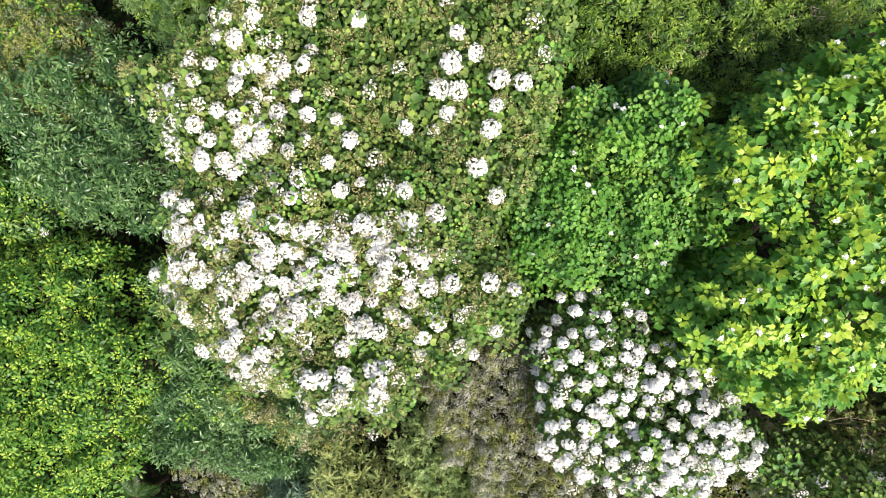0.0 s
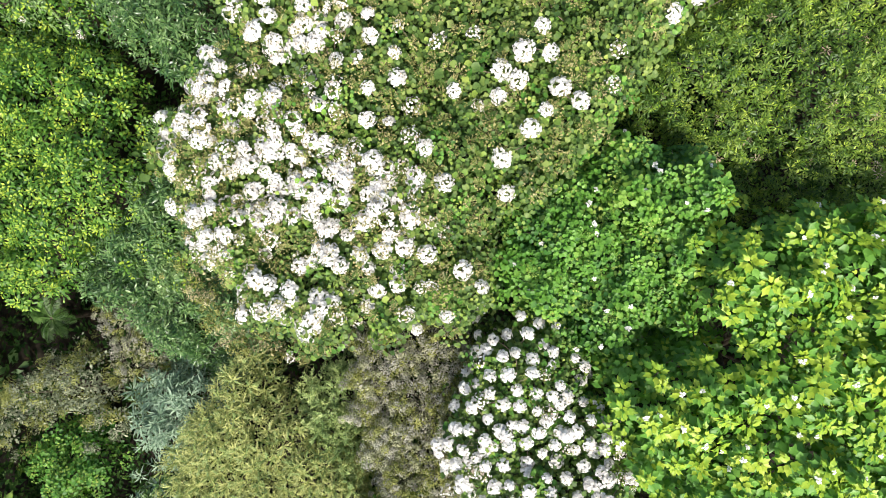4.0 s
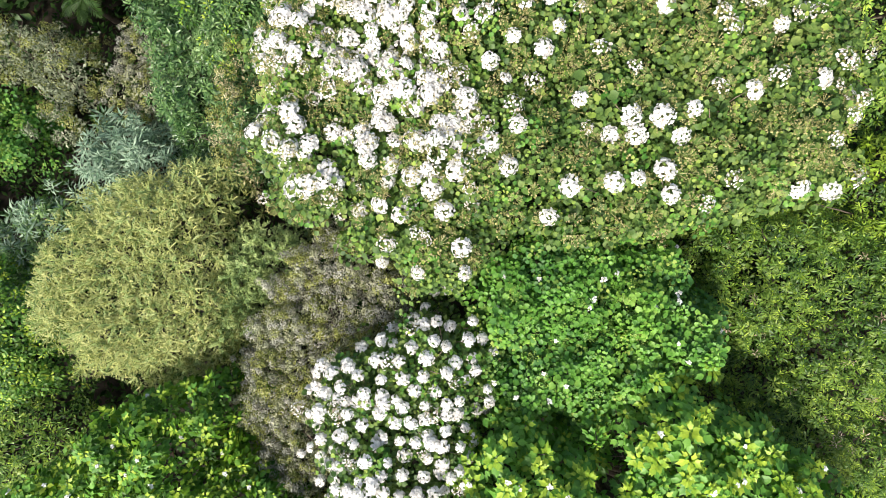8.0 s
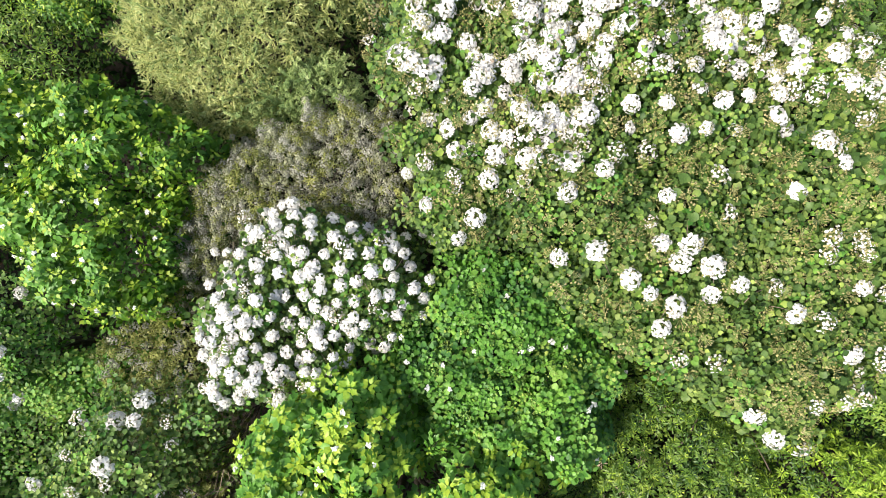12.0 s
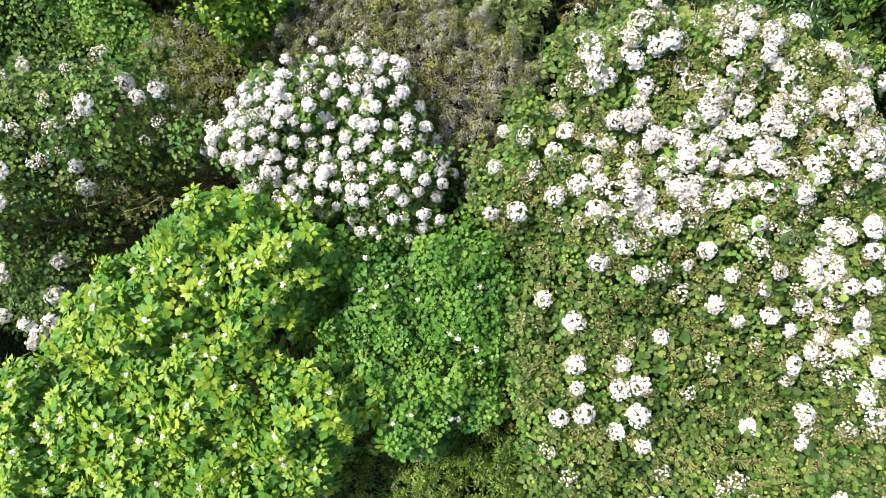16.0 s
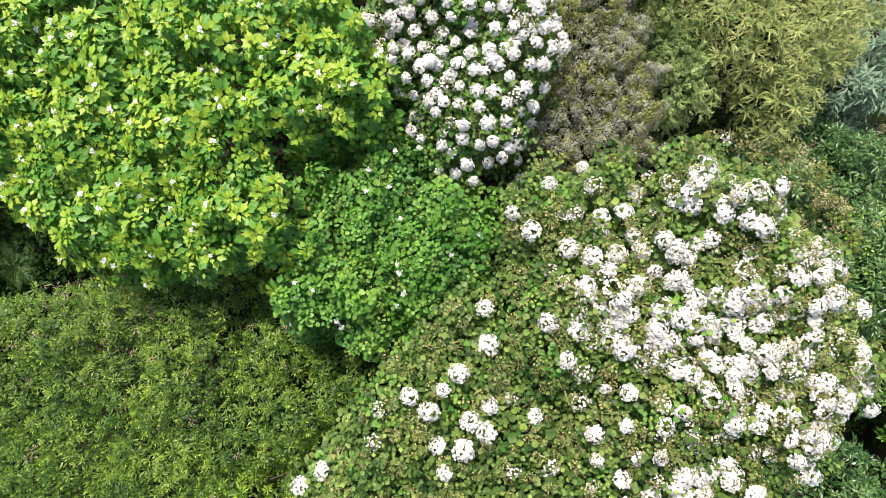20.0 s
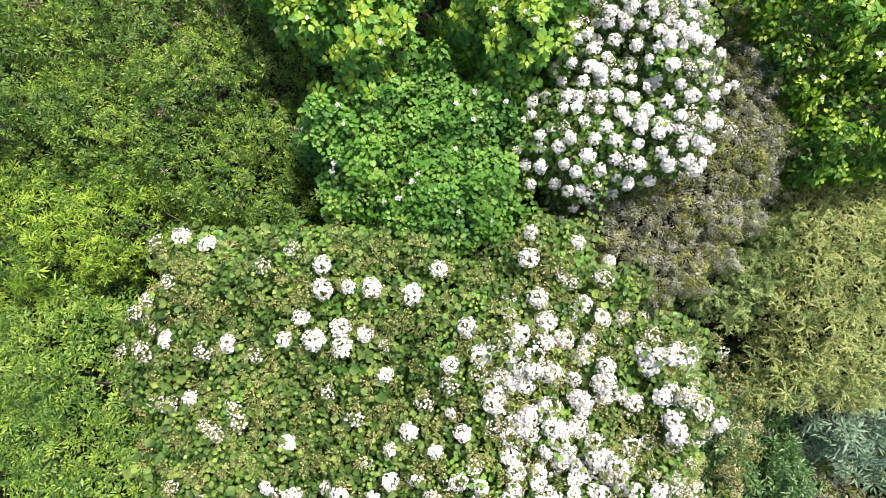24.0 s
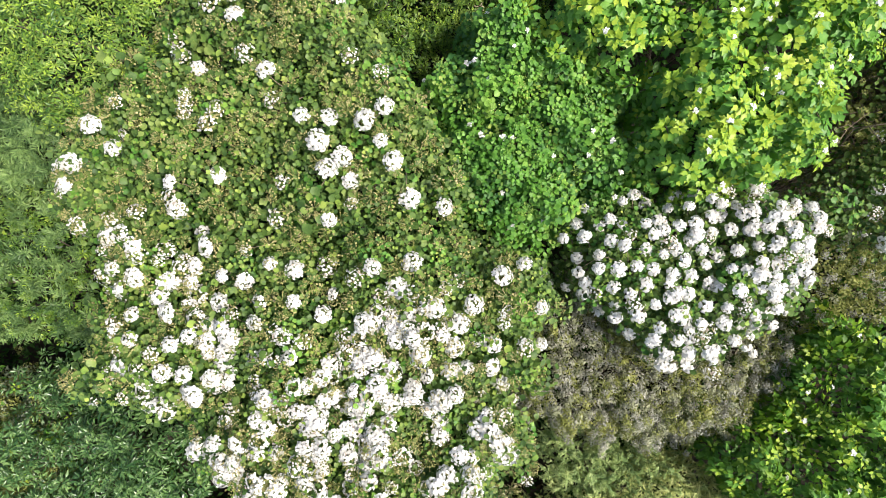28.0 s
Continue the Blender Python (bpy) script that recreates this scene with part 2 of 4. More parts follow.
def rosette(rng, shape, count, length, width, pitch, reach=0.02, depth=0.03, slot=0, young=0.0, loose=15, roll=0.3):
    """Leaves that stand round a twig's end. young: share of small inner leaves, in the next material slot."""
    n = count
    az = np.arange(n) * 2.4 + rng.uniform(0, 6.28) + rng.normal(0, 0.25, n)
    inner = np.linspace(0, 1, n)
    size = length * (1.0 - 0.45 * inner) * rng.uniform(0.8, 1.15, n)
    lift = np.radians(pitch[0] + (pitch[1] - pitch[0]) * inner + rng.normal(0, loose, n))
    out = reach * (1.2 - inner) * rng.uniform(0.5, 1.3, n)
    dirs = np.c_[-np.sin(az), np.cos(az), 0 * az]
    place = dirs * out[:, None] + np.c_[0 * az, 0 * az, depth * (inner * 2 - 1.2)]
    ix = np.full(n, slot) + (inner > 1 - young).astype(int)
    how = (shape, place, turn_xyz(lift, rng.normal(0, roll, n), az), np.c_[size * width, size, size], ix)
    return (*spread(*how), how)


ROUND = round_blade(0.06)
IVY = round_blade(0.05, 10, 0.2)


def palm_blade():
    """A broad leaf with a shallow lobe on each side and a pointed, down-bent tip."""
    half = [(0.3, 0.16), (0.48, 0.58), (0.25, 0.64)]
    rim = [(0, 0)] + half + [(0, 1)] + [(-x, y) for x, y in half[::-1]]
    x, y = np.array(rim, float).T
    v = np.vstack([np.c_[x, y, 0.1 * np.abs(x) - 0.3 * y**2], [0, 0.48, -0.1]])
    n = len(rim)
    return v, np.array([(n, k, (k + 1) % n) for k in range(n)])


LOBED = palm_blade()
LANCE = blade([(0, 0.0), (0.45, 0.5), (1.0, 0.0)], 0.3)
SPOON = blade([(0, 0.0), (0.68, 0.5), (1.0, 0.0)], 0.12)
OVAL = blade([(0, 0.0), (0.55, 0.5), (1.0, 0.0)], 0.25)
CURVED = blade([(0, 0.0), (0.3, 0.42), (0.65, 0.5), (1.0, 0.0)], 0.62)
CHIP = (np.array([(0, 0, 0), (0.5, 0.5, -0.03), (0, 1, -0.12), (-0.5, 0.5, -0.03)], float), np.array([(0, 1, 2), (0, 2, 3)]))


def sprigs(rng, count, length, leaf, width, n=16, splay=0.8):
    """Feathery arching shoots set with short narrow leaves."""
    got = []
    for _ in range(count):
        a, lean = rng.uniform(0, 6.28), rng.uniform(0.25, 1.1)
        slot = int(rng.uniform() < 0.4)
        t = np.linspace(0.08, 1, n)
        x = length * t * math.sin(lean)
        z = length * (t * math.cos(lean) - 0.45 * t**2 * lean)
        place = np.c_[x * math.cos(a), x * math.sin(a), z]
        az = a - 1.57 + np.where(np.arange(n) % 2, splay, -splay) + rng.normal(0, 0.2, n)
        got.append(spread(CHIP, place, turn_xyz(rng.normal(0.25, 0.3, n), rng.normal(0, 0.5, n), az), np.c_[np.full(n, leaf * width), np.full(n, leaf), np.full(n, leaf)], np.full(n, slot)))
        s = np.c_[x, 0 * x, z] @ turn_xyz(*[np.array([w]) for w in (0.0, 0.0, a)])[0].T
        side = np.array([-math.sin(a), math.cos(a), 0]) * 0.004
        v = np.concatenate([s[::5] - side, s[::5] + side])
        k = len(s[::5])
        f = np.array([q for i in range(k - 1) for q in ((i, i + 1, k + i + 1), (i, k + i + 1, k + i))])
        got.append((v, f, np.full(len(f), slot)))
    return join(got)


def chips(rng, count, radius, leaf, width, slots):
    """A loose ball of tiny leaves."""
    d = rng.normal(0, 1, (count, 3))
    d /= np.linalg.norm(d, axis=1)[:, None]
    place = d * radius * rng.uniform(0.3, 1, count)[:, None] ** 0.5
    place[:, 2] *= 0.7
    size = leaf * rng.uniform(0.7, 1.3, count)
    turns = aligned(d * [1, 1, 0.8] + [0, 0, 0.35] + rng.normal(0, 0.3, (count, 3)), rng.uniform(0, 6.28, count))
    return spread(CHIP, place, turns, np.c_[size * width, size, size], np.full(count, rng.integers(0, slots)))


# every kind of leaf cluster: materials, and a maker of one variant
CLUSTERS = {
    "round": (("round", "round_young"), lambda r: rosette(r, ROUND, 22, 0.074, 1.0, (-10, 25), 0.16, 0.11, young=0.12, loose=24)),
    "deep": (("deep", "round_young"), lambda r: rosette(r, IVY, 24, 0.062, 1.0, (-20, 26), 0.12, 0.08, young=0.22, loose=14, roll=0.2)),
    "ivy": (("deep", "lime"), lambda r: rosette(r, IVY, 27, 0.068, 0.95, (-28, 30), 0.1, 0.07, young=0.42, loose=11, roll=0.18)),
    "cool": (("cool", "deep"), lambda r: rosette(r, IVY, 24, 0.074, 0.95, (-26, 15), 0.12, 0.08, young=0.35, loose=13, roll=0.2)),
    "broad": (("round", "round_young"), lambda r: rosette(r, ROUND, 10, 0.125, 1.0, (-12, 25), 0.15, 0.1, young=0.2, loose=22)),
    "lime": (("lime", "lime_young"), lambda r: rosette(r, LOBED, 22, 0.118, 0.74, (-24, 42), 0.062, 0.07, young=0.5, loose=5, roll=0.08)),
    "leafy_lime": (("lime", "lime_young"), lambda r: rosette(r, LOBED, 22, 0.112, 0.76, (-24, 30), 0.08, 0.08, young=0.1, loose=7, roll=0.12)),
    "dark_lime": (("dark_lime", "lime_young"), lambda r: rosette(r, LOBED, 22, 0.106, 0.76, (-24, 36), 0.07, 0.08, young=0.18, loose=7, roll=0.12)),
    "olive": (("olive", "yellow"), lambda r: rosette(r, SPOON, 22, 0.078, 0.28, (-30, 58), 0.018, 0.055, young=0.16, loose=7, roll=0.15)),
    "yellow": (("yellow", "yellow"), lambda r: rosette(r, CURVED, 20, 0.084, 0.22, (-5, 65), 0.02, 0.05, loose=10)),
    "glossy": (("glossy", "yellow"), lambda r: rosette(r, OVAL, 20, 0.078, 0.3, (-25, 55), 0.04, 0.07, young=0.3, loose=9, roll=0.25)),
    "pine": (("pine", "pine"), lambda r: sprigs(r, 6, 0.2, 0.07, 0.2, 14)),
    "blue": (("blue", "blue"), lambda r: rosette(r, LANCE, 17, 0.118, 0.32, (-18, 55), 0.04, 0.08, young=0.12, loose=10)),
    "silver": (("silver", "silver"), lambda r: rosette(r, LANCE, 15, 0.16, 0.22, (-12, 50), 0.03, 0.06)),
    "heath": (("heath", "mauve"), lambda r: chips(r, 56, 0.062, 0.021, 0.8, 2)),
    "heath_green": (("heath_green", "heath_green"), lambda r: chips(r, 52, 0.062, 0.023, 0.75, 2)),
    "straw": (("straw", "straw_green"), lambda r: sprigs(r, 9, 0.17, 0.026, 0.36, 13, 0.5)),
    "straw_green": (("straw_green", "straw_green"), lambda r: sprigs(r, 7, 0.17, 0.034, 0.36, 14, 0.6)),
    "bright": (("bright", "lime_young"), lambda r: rosette(r, OVAL, 22, 0.088, 0.52, (-26, 45), 0.075, 0.08, young=0.24, loose=8, roll=0.15)),
    "grey": (("grey", "heath_green"), lambda r: chips(r, 52, 0.095, 0.034, 0.55, 2)),
    "beige": (("beige", "heath_green"), lambda r: chips(r, 46, 0.085, 0.03, 0.5, 2)),
    "dead": (("dead", "dead"), lambda r: rosette(r, SPOON, 14, 0.06, 0.22, (-30, 40), 0.012, 0.04, loose=15, roll=0.4)),
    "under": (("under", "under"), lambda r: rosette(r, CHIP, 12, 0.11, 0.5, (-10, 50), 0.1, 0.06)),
}
VARIANTS = {}
for kind_name, (mats, maker) in CLUSTERS.items():
    rng_k = np.random.default_rng(len(kind_name) * 31 + len(VARIANTS))
    VARIANTS[kind_name] = [maker(rng_k) for _ in range(5)]
LEAF_MESH = {}


def leaf_mesh(shape, mat):
    """One leaf blade, shared by all leaves of its shape and material."""
    key = (id(shape[0]), mat)
    if key not in LEAF_MESH:
        LEAF_MESH[key] = mesh_of("leaf", shape[0], shape[1], (mat,), np.zeros(len(shape[1]), int))
    return LEAF_MESH[key]


# ---- flower heads ----
def petal_cup():
    a = np.arange(5) * math.pi / 2.5
    v = np.vstack([np.c_[np.cos(a), np.sin(a), 0 * a + 0.22], [0, 0, 0]])
    return v, np.array([(5, i, (i + 1) % 5) for i in range(5)])


def flower_head(rng, radius, florets, white=0.9, ring=False, petal=0.16):
    """A domed head of small cupped white flowers on radiating stalks. ring: the middle has gone over."""
    n = florets
    up = rng.uniform(0.0, 1, n) if not ring else rng.uniform(0.0, 0.8, n)
    a = np.arange(n) * 2.39996 + rng.normal(0, 0.3, n)
    r = np.sqrt(1 - up**2)
    d = np.c_[r * np.cos(a), r * np.sin(a), up]
    place = d * radius * rng.uniform(0.72, 1.12, n)[:, None] * [1, 1, 0.8]
    size = radius * petal * rng.uniform(0.75, 1.3, n)
    blooms = spread(petal_cup(), place, aligned(d + [0, 0, 0.3] + rng.normal(0, 0.3, (n, 3)), rng.uniform(0, 6, n)), np.c_[size, size, size], (rng.uniform(0, 1, n) > white).astype(int))
    return join([blooms, umbel(rng, radius * (0.85 if n < 80 else 0.6), 12, 2)])


def umbel(rng, radius, rays, slot):
    """Bare radiating stalks with a bud at each end."""
    got = []
    up = rng.uniform(0.0, 0.75, rays)
    a = np.arange(rays) * 2.39996 + rng.normal(0, 0.25, rays)
    r = np.sqrt(1 - up**2)
    d = np.c_[r * np.cos(a), r * np.sin(a), up]
    tip = d * radius * rng.uniform(0.7, 1.1, (rays, 1))
    side = np.cross(d, [0, 0, 1.0]) * 0.024 * radius + 1e-5
    v = np.concatenate([np.tile([[0, 0, -0.3 * radius]], (rays, 1)), tip - side, tip + side])
    f = np.array([(i, rays + i, 2 * rays + i) for i in range(rays)])
    got.append((v, f, np.full(rays, slot)))
    oct_v = np.array([(1, 0, 0), (-1, 0, 0), (0, 1, 0), (0, -1, 0), (0, 0, 1.3)], float)
    oct_f = np.array([(0, 2, 4), (2, 1, 4), (1, 3, 4), (3, 0, 4)])
    s = radius * rng.uniform(0.09, 0.17, (rays, 1)) * np.ones((rays, 3))
    got.append(spread((oct_v, oct_f), tip, aligned(d, a), s, np.full(rays, slot)))
    return join(got)


HEAD_MATS = ("petal", "spent", "stalk")
rng_h = np.random.default_rng(11)
HEADS = {}


def head_mesh(name, arrays, mats=HEAD_MATS):
    return mesh_of(name, arrays[0], arrays[1], mats, arrays[2])


HEADS["full"] = [head_mesh("flower_head", flower_head(rng_h, 0.104, 130, 0.98, petal=0.158)) for _ in range(4)]
HEADS["ring"] = [head_mesh("flower_head", flower_head(rng_h, 0.105, 85, 0.92, True, petal=0.14)) for _ in range(3)]
HEADS["half"] = [head_mesh("flower_head", flower_head(rng_h, 0.1, 52, 0.82, petal=0.13)) for _ in range(4)]
HEADS["umbel"] = [head_mesh("seed_umbel", umbel(rng_h, 0.085, 22, 2)) for _ in range(4)]
HEADS["green_umbel"] = [head_mesh("seed_umbel", umbel(rng_h, 0.07, 15, 2), ("petal", "spent", "green_stalk")) for _ in range(4)]
HEADS["fresh"] = [head_mesh("flower_head", flower_head(rng_h, 0.083, 90, 0.99, petal=0.215)) for _ in range(4)]


def star_flower(rng):
    """A small open flower: a ring of narrow petals and a shorter upright inner ring."""
    outer = rosette(rng, OVAL, 8, 0.04, 0.85, (0, 25), 0.006, 0.004, loose=8)
    inner = rosette(rng, OVAL, 6, 0.026, 0.8, (35, 60), 0.003, 0.006, loose=8)
    return join([outer[:3], inner[:3]])


STAR = [head_mesh("white_flower", star_flower(rng_h)) for _ in range(3)]


# ---- things and parts ----
def part(name, mesh, parent, m=None, label="", kind=""):
    ob = new(name, mesh)
    ob.parent = parent
    if m is not None:
        ob.matrix_local = m
    return tagged(ob, label=label, kind=kind)


def tube(points, radii, sides=7):
    """A tapered bent tube through points."""
    p = np.array(points, float)
    d = np.gradient(p, axis=0)
    T = aligned(d, np.zeros(len(p)))
    a = np.arange(sides) * 2 * math.pi / sides
    ring = np.c_[np.cos(a), np.sin(a), 0 * a]
    v = np.concatenate([p[i] + (ring * radii[i]) @ T[i].T for i in range(len(p))])
    f = []
    for i in range(len(p) - 1):
        for k in range(sides):
            q, r = i * sides + k, i * sides + (k + 1) % sides
            f += [(q, r, r + sides), (q, r + sides, q + sides)]
    f += [((len(p) - 1) * sides, (len(p) - 1) * sides + k, (len(p) - 1) * sides + k + 1) for k in range(1, sides - 1)]
    return v, np.array(f), np.zeros(len(f), int)


def stalk_mesh(seed):
    """A thin bent stalk that runs down and aside from a flower head into the crown."""
    r = np.random.default_rng(seed)
    bend = r.normal(0, 0.07, 2)
    t = np.linspace(0, 1, 5)
    line = np.c_[bend[0] * t**2 * 3, bend[1] * t**2 * 3, -0.02 - 0.3 * t]
    return mesh_of("stalk", *tube(line, np.linspace(0.003, 0.006, 5), 4)[:2], ("twig",), np.zeros(34, int))


HEAD_STALK = [stalk_mesh(k) for k in range(3)]


def inside(poly, x, y):
    """Signed distance to a plan outline, positive within."""
    p = np.array(poly)
    q = np.roll(p, -1, 0)
    best = np.full(len(x), 1e9)
    odd = np.zeros(len(x), bool)
    for (ax, ay), (bx, by) in zip(p, q):
        ex, ey = bx - ax, by - ay
        t = np.clip(((x - ax) * ex + (y - ay) * ey) / (ex * ex + ey * ey + 1e-12), 0, 1)
        best = np.minimum(best, np.hypot(x - ax - t * ex, y - ay - t * ey))
        cross = (ay > y) != (by > y)
        if ey:
            odd ^= cross & (x < ax + (y - ay) / ey * ex)
    return np.where(odd, best, -best)


def waves(x, y, seed, scale):
    """Smooth unevenness between about -1 and 1."""
    r = np.random.default_rng(seed)
    s = 0
    for _ in range(5):
        a, ph, k = r.uniform(0, 6.28), r.uniform(0, 6.28), r.uniform(0.6, 1.6) / scale
        s = s + np.sin(k * (x * math.cos(a) + y * math.sin(a)) * 6.28 + ph)
    return s / 3.2


TWIG = mesh_of("twig", *tube([(0, 0, -0.2), (0.012, 0.008, -0.1), (0, 0, 0.02)], [0.008, 0.006, 0.004], 5)[:2], ("bark",), np.zeros(23, int))


class Crown:
    """The upper surface of a shrub over a plan outline: masses of foliage that round off towards the outline."""

    def __init__(self, poly, top, seed, lump=0.55, bump=0.35, edge=0.8, drop=1.3, tilt=(0.0, 0.0)):
        self.poly, self.top, self.seed, self.edge, self.drop, self.tilt = poly, top, seed, edge, drop, tilt
        r = np.random.default_rng(seed)
        p = np.array(poly)
        self.lo, self.hi = p.min(0) - 0.1, p.max(0) + 0.1
        self.mid = p.mean(0)
        area = np.prod(self.hi - self.lo)
        c = r.uniform(self.lo, self.hi, (max(3, int(area / (lump * lump * 0.9))), 2))
        self.lumps, self.size = c, lump * r.uniform(0.7, 1.35, len(c))
        self.rise = bump * r.uniform(0.4, 1.0, len(c))

    def dist(self, x, y):
        return inside(self.poly, x, y) + 0.16 * waves(x, y, self.seed + 5, 0.5) + 0.07 * waves(x, y, self.seed + 9, 0.2)

    def height(self, x, y):
        d = np.clip(self.dist(x, y) / self.edge, 0, 1)
        h = self.top - self.drop * (1 - np.sqrt(1 - (1 - d) ** 2)) + self.tilt[0] * (x - self.mid[0]) + self.tilt[1] * (y - self.mid[1])
        return h + self.mass(x, y) - 0.5 * self.rise.mean()

    def mass(self, x, y):
        """How far the nearest branch end's dome stands out."""
        far = np.hypot(x[:, None] - self.lumps[None, :, 0], y[:, None] - self.lumps[None, :, 1]) / self.size
        return (self.rise * np.sqrt(np.clip(1 - far**2, 0, 1))).max(1)

    def points(self, rng, space, keep_below=-0.02):
        gx, gy = np.meshgrid(np.arange(self.lo[0], self.hi[0], space), np.arange(self.lo[1], self.hi[1], space * 0.87))
        gx = gx + (np.arange(len(gx)) % 2 * space * 0.5)[:, None]
        x, y = (g.ravel() + rng.normal(0, space * 0.28, g.size) for g in (gx, gy))
        ok = self.dist(x, y) > keep_below
        return x[ok], y[ok]

    def frames(self, rng, x, y, z, lean=0.75, shake=0.22):
        e = 0.06
        gx = (self.height(x + e, y) - self.height(x - e, y)) / (2 * e)
        gy = (self.height(x, y + e) - self.height(x, y - e)) / (2 * e)
        g = np.hypot(gx, gy)
        k = lean / np.maximum(1, g / 1.5)
        n = np.c_[-gx * k, -gy * k, np.ones_like(gx)] + rng.normal(0, shake, (len(x), 3)) * [1, 1, 0]
        return aligned(n, rng.uniform(0, 6.28, len(x)))


def shrub(name, label, category, poly, top, kinds, space, seed, singles=90, size=1.0, layers=2, lump=0.45, bump=0.45,
          edge=0.5, drop=0.85, trunk=0.09, group="", stems=7, tilt=(0.0, 0.0), ground=0.0, closed=0.72, ranked=False):
    """A shrub or small tree: trunk, limbs, a crown of leaf clusters (the middle ones single), on its root at the ground.
    ranked: the first kind sits on top of the branch ends, the last between and below them."""
    rng = np.random.default_rng(seed)
    crown = Crown(poly, top, seed, lump, bump, edge, drop, tilt)
    base = np.array([*crown.mid, ground])
    if inside(poly, base[:1], base[1:2])[0] < 0:
        px, py = crown.points(rng, 0.4, 0.2)
        base[:2] = px[len(px) // 2], py[len(py) // 2]
    root = tagged(new(name), label=label, category=category, group=group)
    root.matrix_world = pose(*base)
    # wood
    fork = base + [0, 0, max(0.4, (top - ground) * 0.3)]
    n = 5
    line = [base + (fork - base) * t + [0.05 * math.sin(5 * t + seed), 0.05 * math.cos(4 * t + seed), 0] * np.array([1, 1, 1]) * (t > 0) - [0, 0, 0.05 * (t == 0)] for t in np.linspace(0, 1, n)]
    v, f, ix = tube(line, np.linspace(trunk * 1.25, trunk * 0.9, n))
    part("trunk", mesh_of("trunk", v - base, f, ("bark",), ix), root)
    px, py = crown.points(rng, max(0.5, math.sqrt(np.prod(crown.hi - crown.lo) / (stems * 2.0))), 0.12)
    ph = crown.height(px, py)
    for x, y, h in list(zip(px, py, ph))[: stems * 2]:
        end = np.array([x, y, h - 0.3])
        t = np.linspace(0, 1, 8)[:, None]
        bend = line[-1] * (1 - t) + end * t
        bend[:, 2] += 0.25 * (end[2] - line[-1][2]) * np.sin(t[:, 0] * math.pi) * 0.2
        bend[1:-1, :2] += rng.normal(0, 0.035, (6, 2))
        got = [tube(bend, np.linspace(trunk * 0.55, 0.008, 8), 5)]
        for s in rng.integers(3, 7, 4):
            side = bend[s] + np.r_[rng.normal(0, 0.22, 2), rng.uniform(0.1, 0.4)]
            side[2] = min(side[2], h - 0.22)
            got.append(tube([bend[s], (bend[s] * 0.5 + side * 0.5) + [0, 0, 0.02], side], [0.012, 0.009, 0.004], 4))
        v, f, ix = join(got)
        part("limb", mesh_of("limb", v - base, f, ("bark",), ix), root)
    # leaves
    cells = []
    for layer in range(layers):
        x, y = crown.points(rng, space * (1.0, 1.12, 1.55)[min(layer, 2)])
        if layer < 2:
            full = waves(x, y, seed + 40, 0.4) < closed + 0.25 * layer
            x, y = x[full], y[full]
        z = crown.height(x, y) - layer * space * 0.82 + rng.normal(0, space * 0.34, len(x))
        cells.append((x, y, z))
    x, y = crown.points(rng, space)
    rim = crown.dist(x, y) < 0.3
    cells.append((x[rim], y[rim], crown.height(x[rim], y[rim]) - rng.uniform(0.15, 1.0, rim.sum())))
    x, y, z = (np.concatenate(c) for c in zip(*cells))
    turns = crown.frames(rng, x, y, z, 0.4)
    first = len(cells[0][0])
    crown.tips = (x[:first], y[:first], z[:first], turns[:first])
    scale = size * rng.uniform(0.8, 1.2, len(x))
    which = rng.integers(0, 5, len(x))
    share = np.cumsum([k[1] for k in kinds])
    kind_of = np.searchsorted(share / share[-1], rng.uniform(0, 1, len(x)))
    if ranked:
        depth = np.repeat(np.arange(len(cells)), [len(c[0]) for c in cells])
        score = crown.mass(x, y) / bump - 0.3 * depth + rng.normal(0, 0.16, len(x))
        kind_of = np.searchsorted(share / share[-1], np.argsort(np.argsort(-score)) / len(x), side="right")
    order = np.argsort(np.hypot(x[:first], y[:first]))
    single = np.zeros(len(x), bool)
    count = 0
    for i in order:
        kind = kinds[kind_of[i]][0]
        variant = VARIANTS[kind][which[i]]
        if count >= singles or len(variant) < 4:
            break
        shape, places, spins, sizes, slot = variant[3]
        single[i] = True
        twig = Matrix(turns[i].tolist()).to_4x4() @ Matrix.Scale(scale[i], 4)
        twig.translation = (x[i] - base[0], y[i] - base[1], z[i] - base[2])
        stem = part("twig", TWIG, root, twig)
        for p, q, sz, k in zip(places, spins, sizes, slot):
            m = Matrix.Translation(p.tolist()) @ Matrix(q.tolist()).to_4x4() @ Matrix.Diagonal((*sz.tolist(), 1))
            part("leaf", leaf_mesh(shape, CLUSTERS[kind][0][k]), stem, m)
            count += 1
    pieces, mats = [], []
    for k, (kind, _) in enumerate(kinds):
        off = len(mats)
        mats += list(CLUSTERS[kind][0])
        for w in range(5):
            pick = np.nonzero(~single & (kind_of == k) & (which == w))[0]
            if not len(pick):
                continue
            tv, tf, ti = VARIANTS[kind][w][:3]
            sz = np.repeat(scale[pick][:, None], 3, 1)
            vs, fs, _ = spread((tv, tf), np.c_[x, y, z][pick] - base, turns[pick], sz, np.zeros(len(pick), int))
            pieces.append((vs, fs, np.tile(ti + off, len(pick))))
    # sparse leaves inside the crown
    ix_, iy_ = crown.points(rng, max(0.1, space * 0.8), 0.06)
    deep = crown.height(ix_, iy_) - rng.uniform(0.28, 0.85, len(ix_))
    inner = min(0.12, space * 0.55)
    fill = rosette(rng, OVAL, 9, inner, 0.6, (-25, 30), max(0.05, space * 0.4), 0.08)
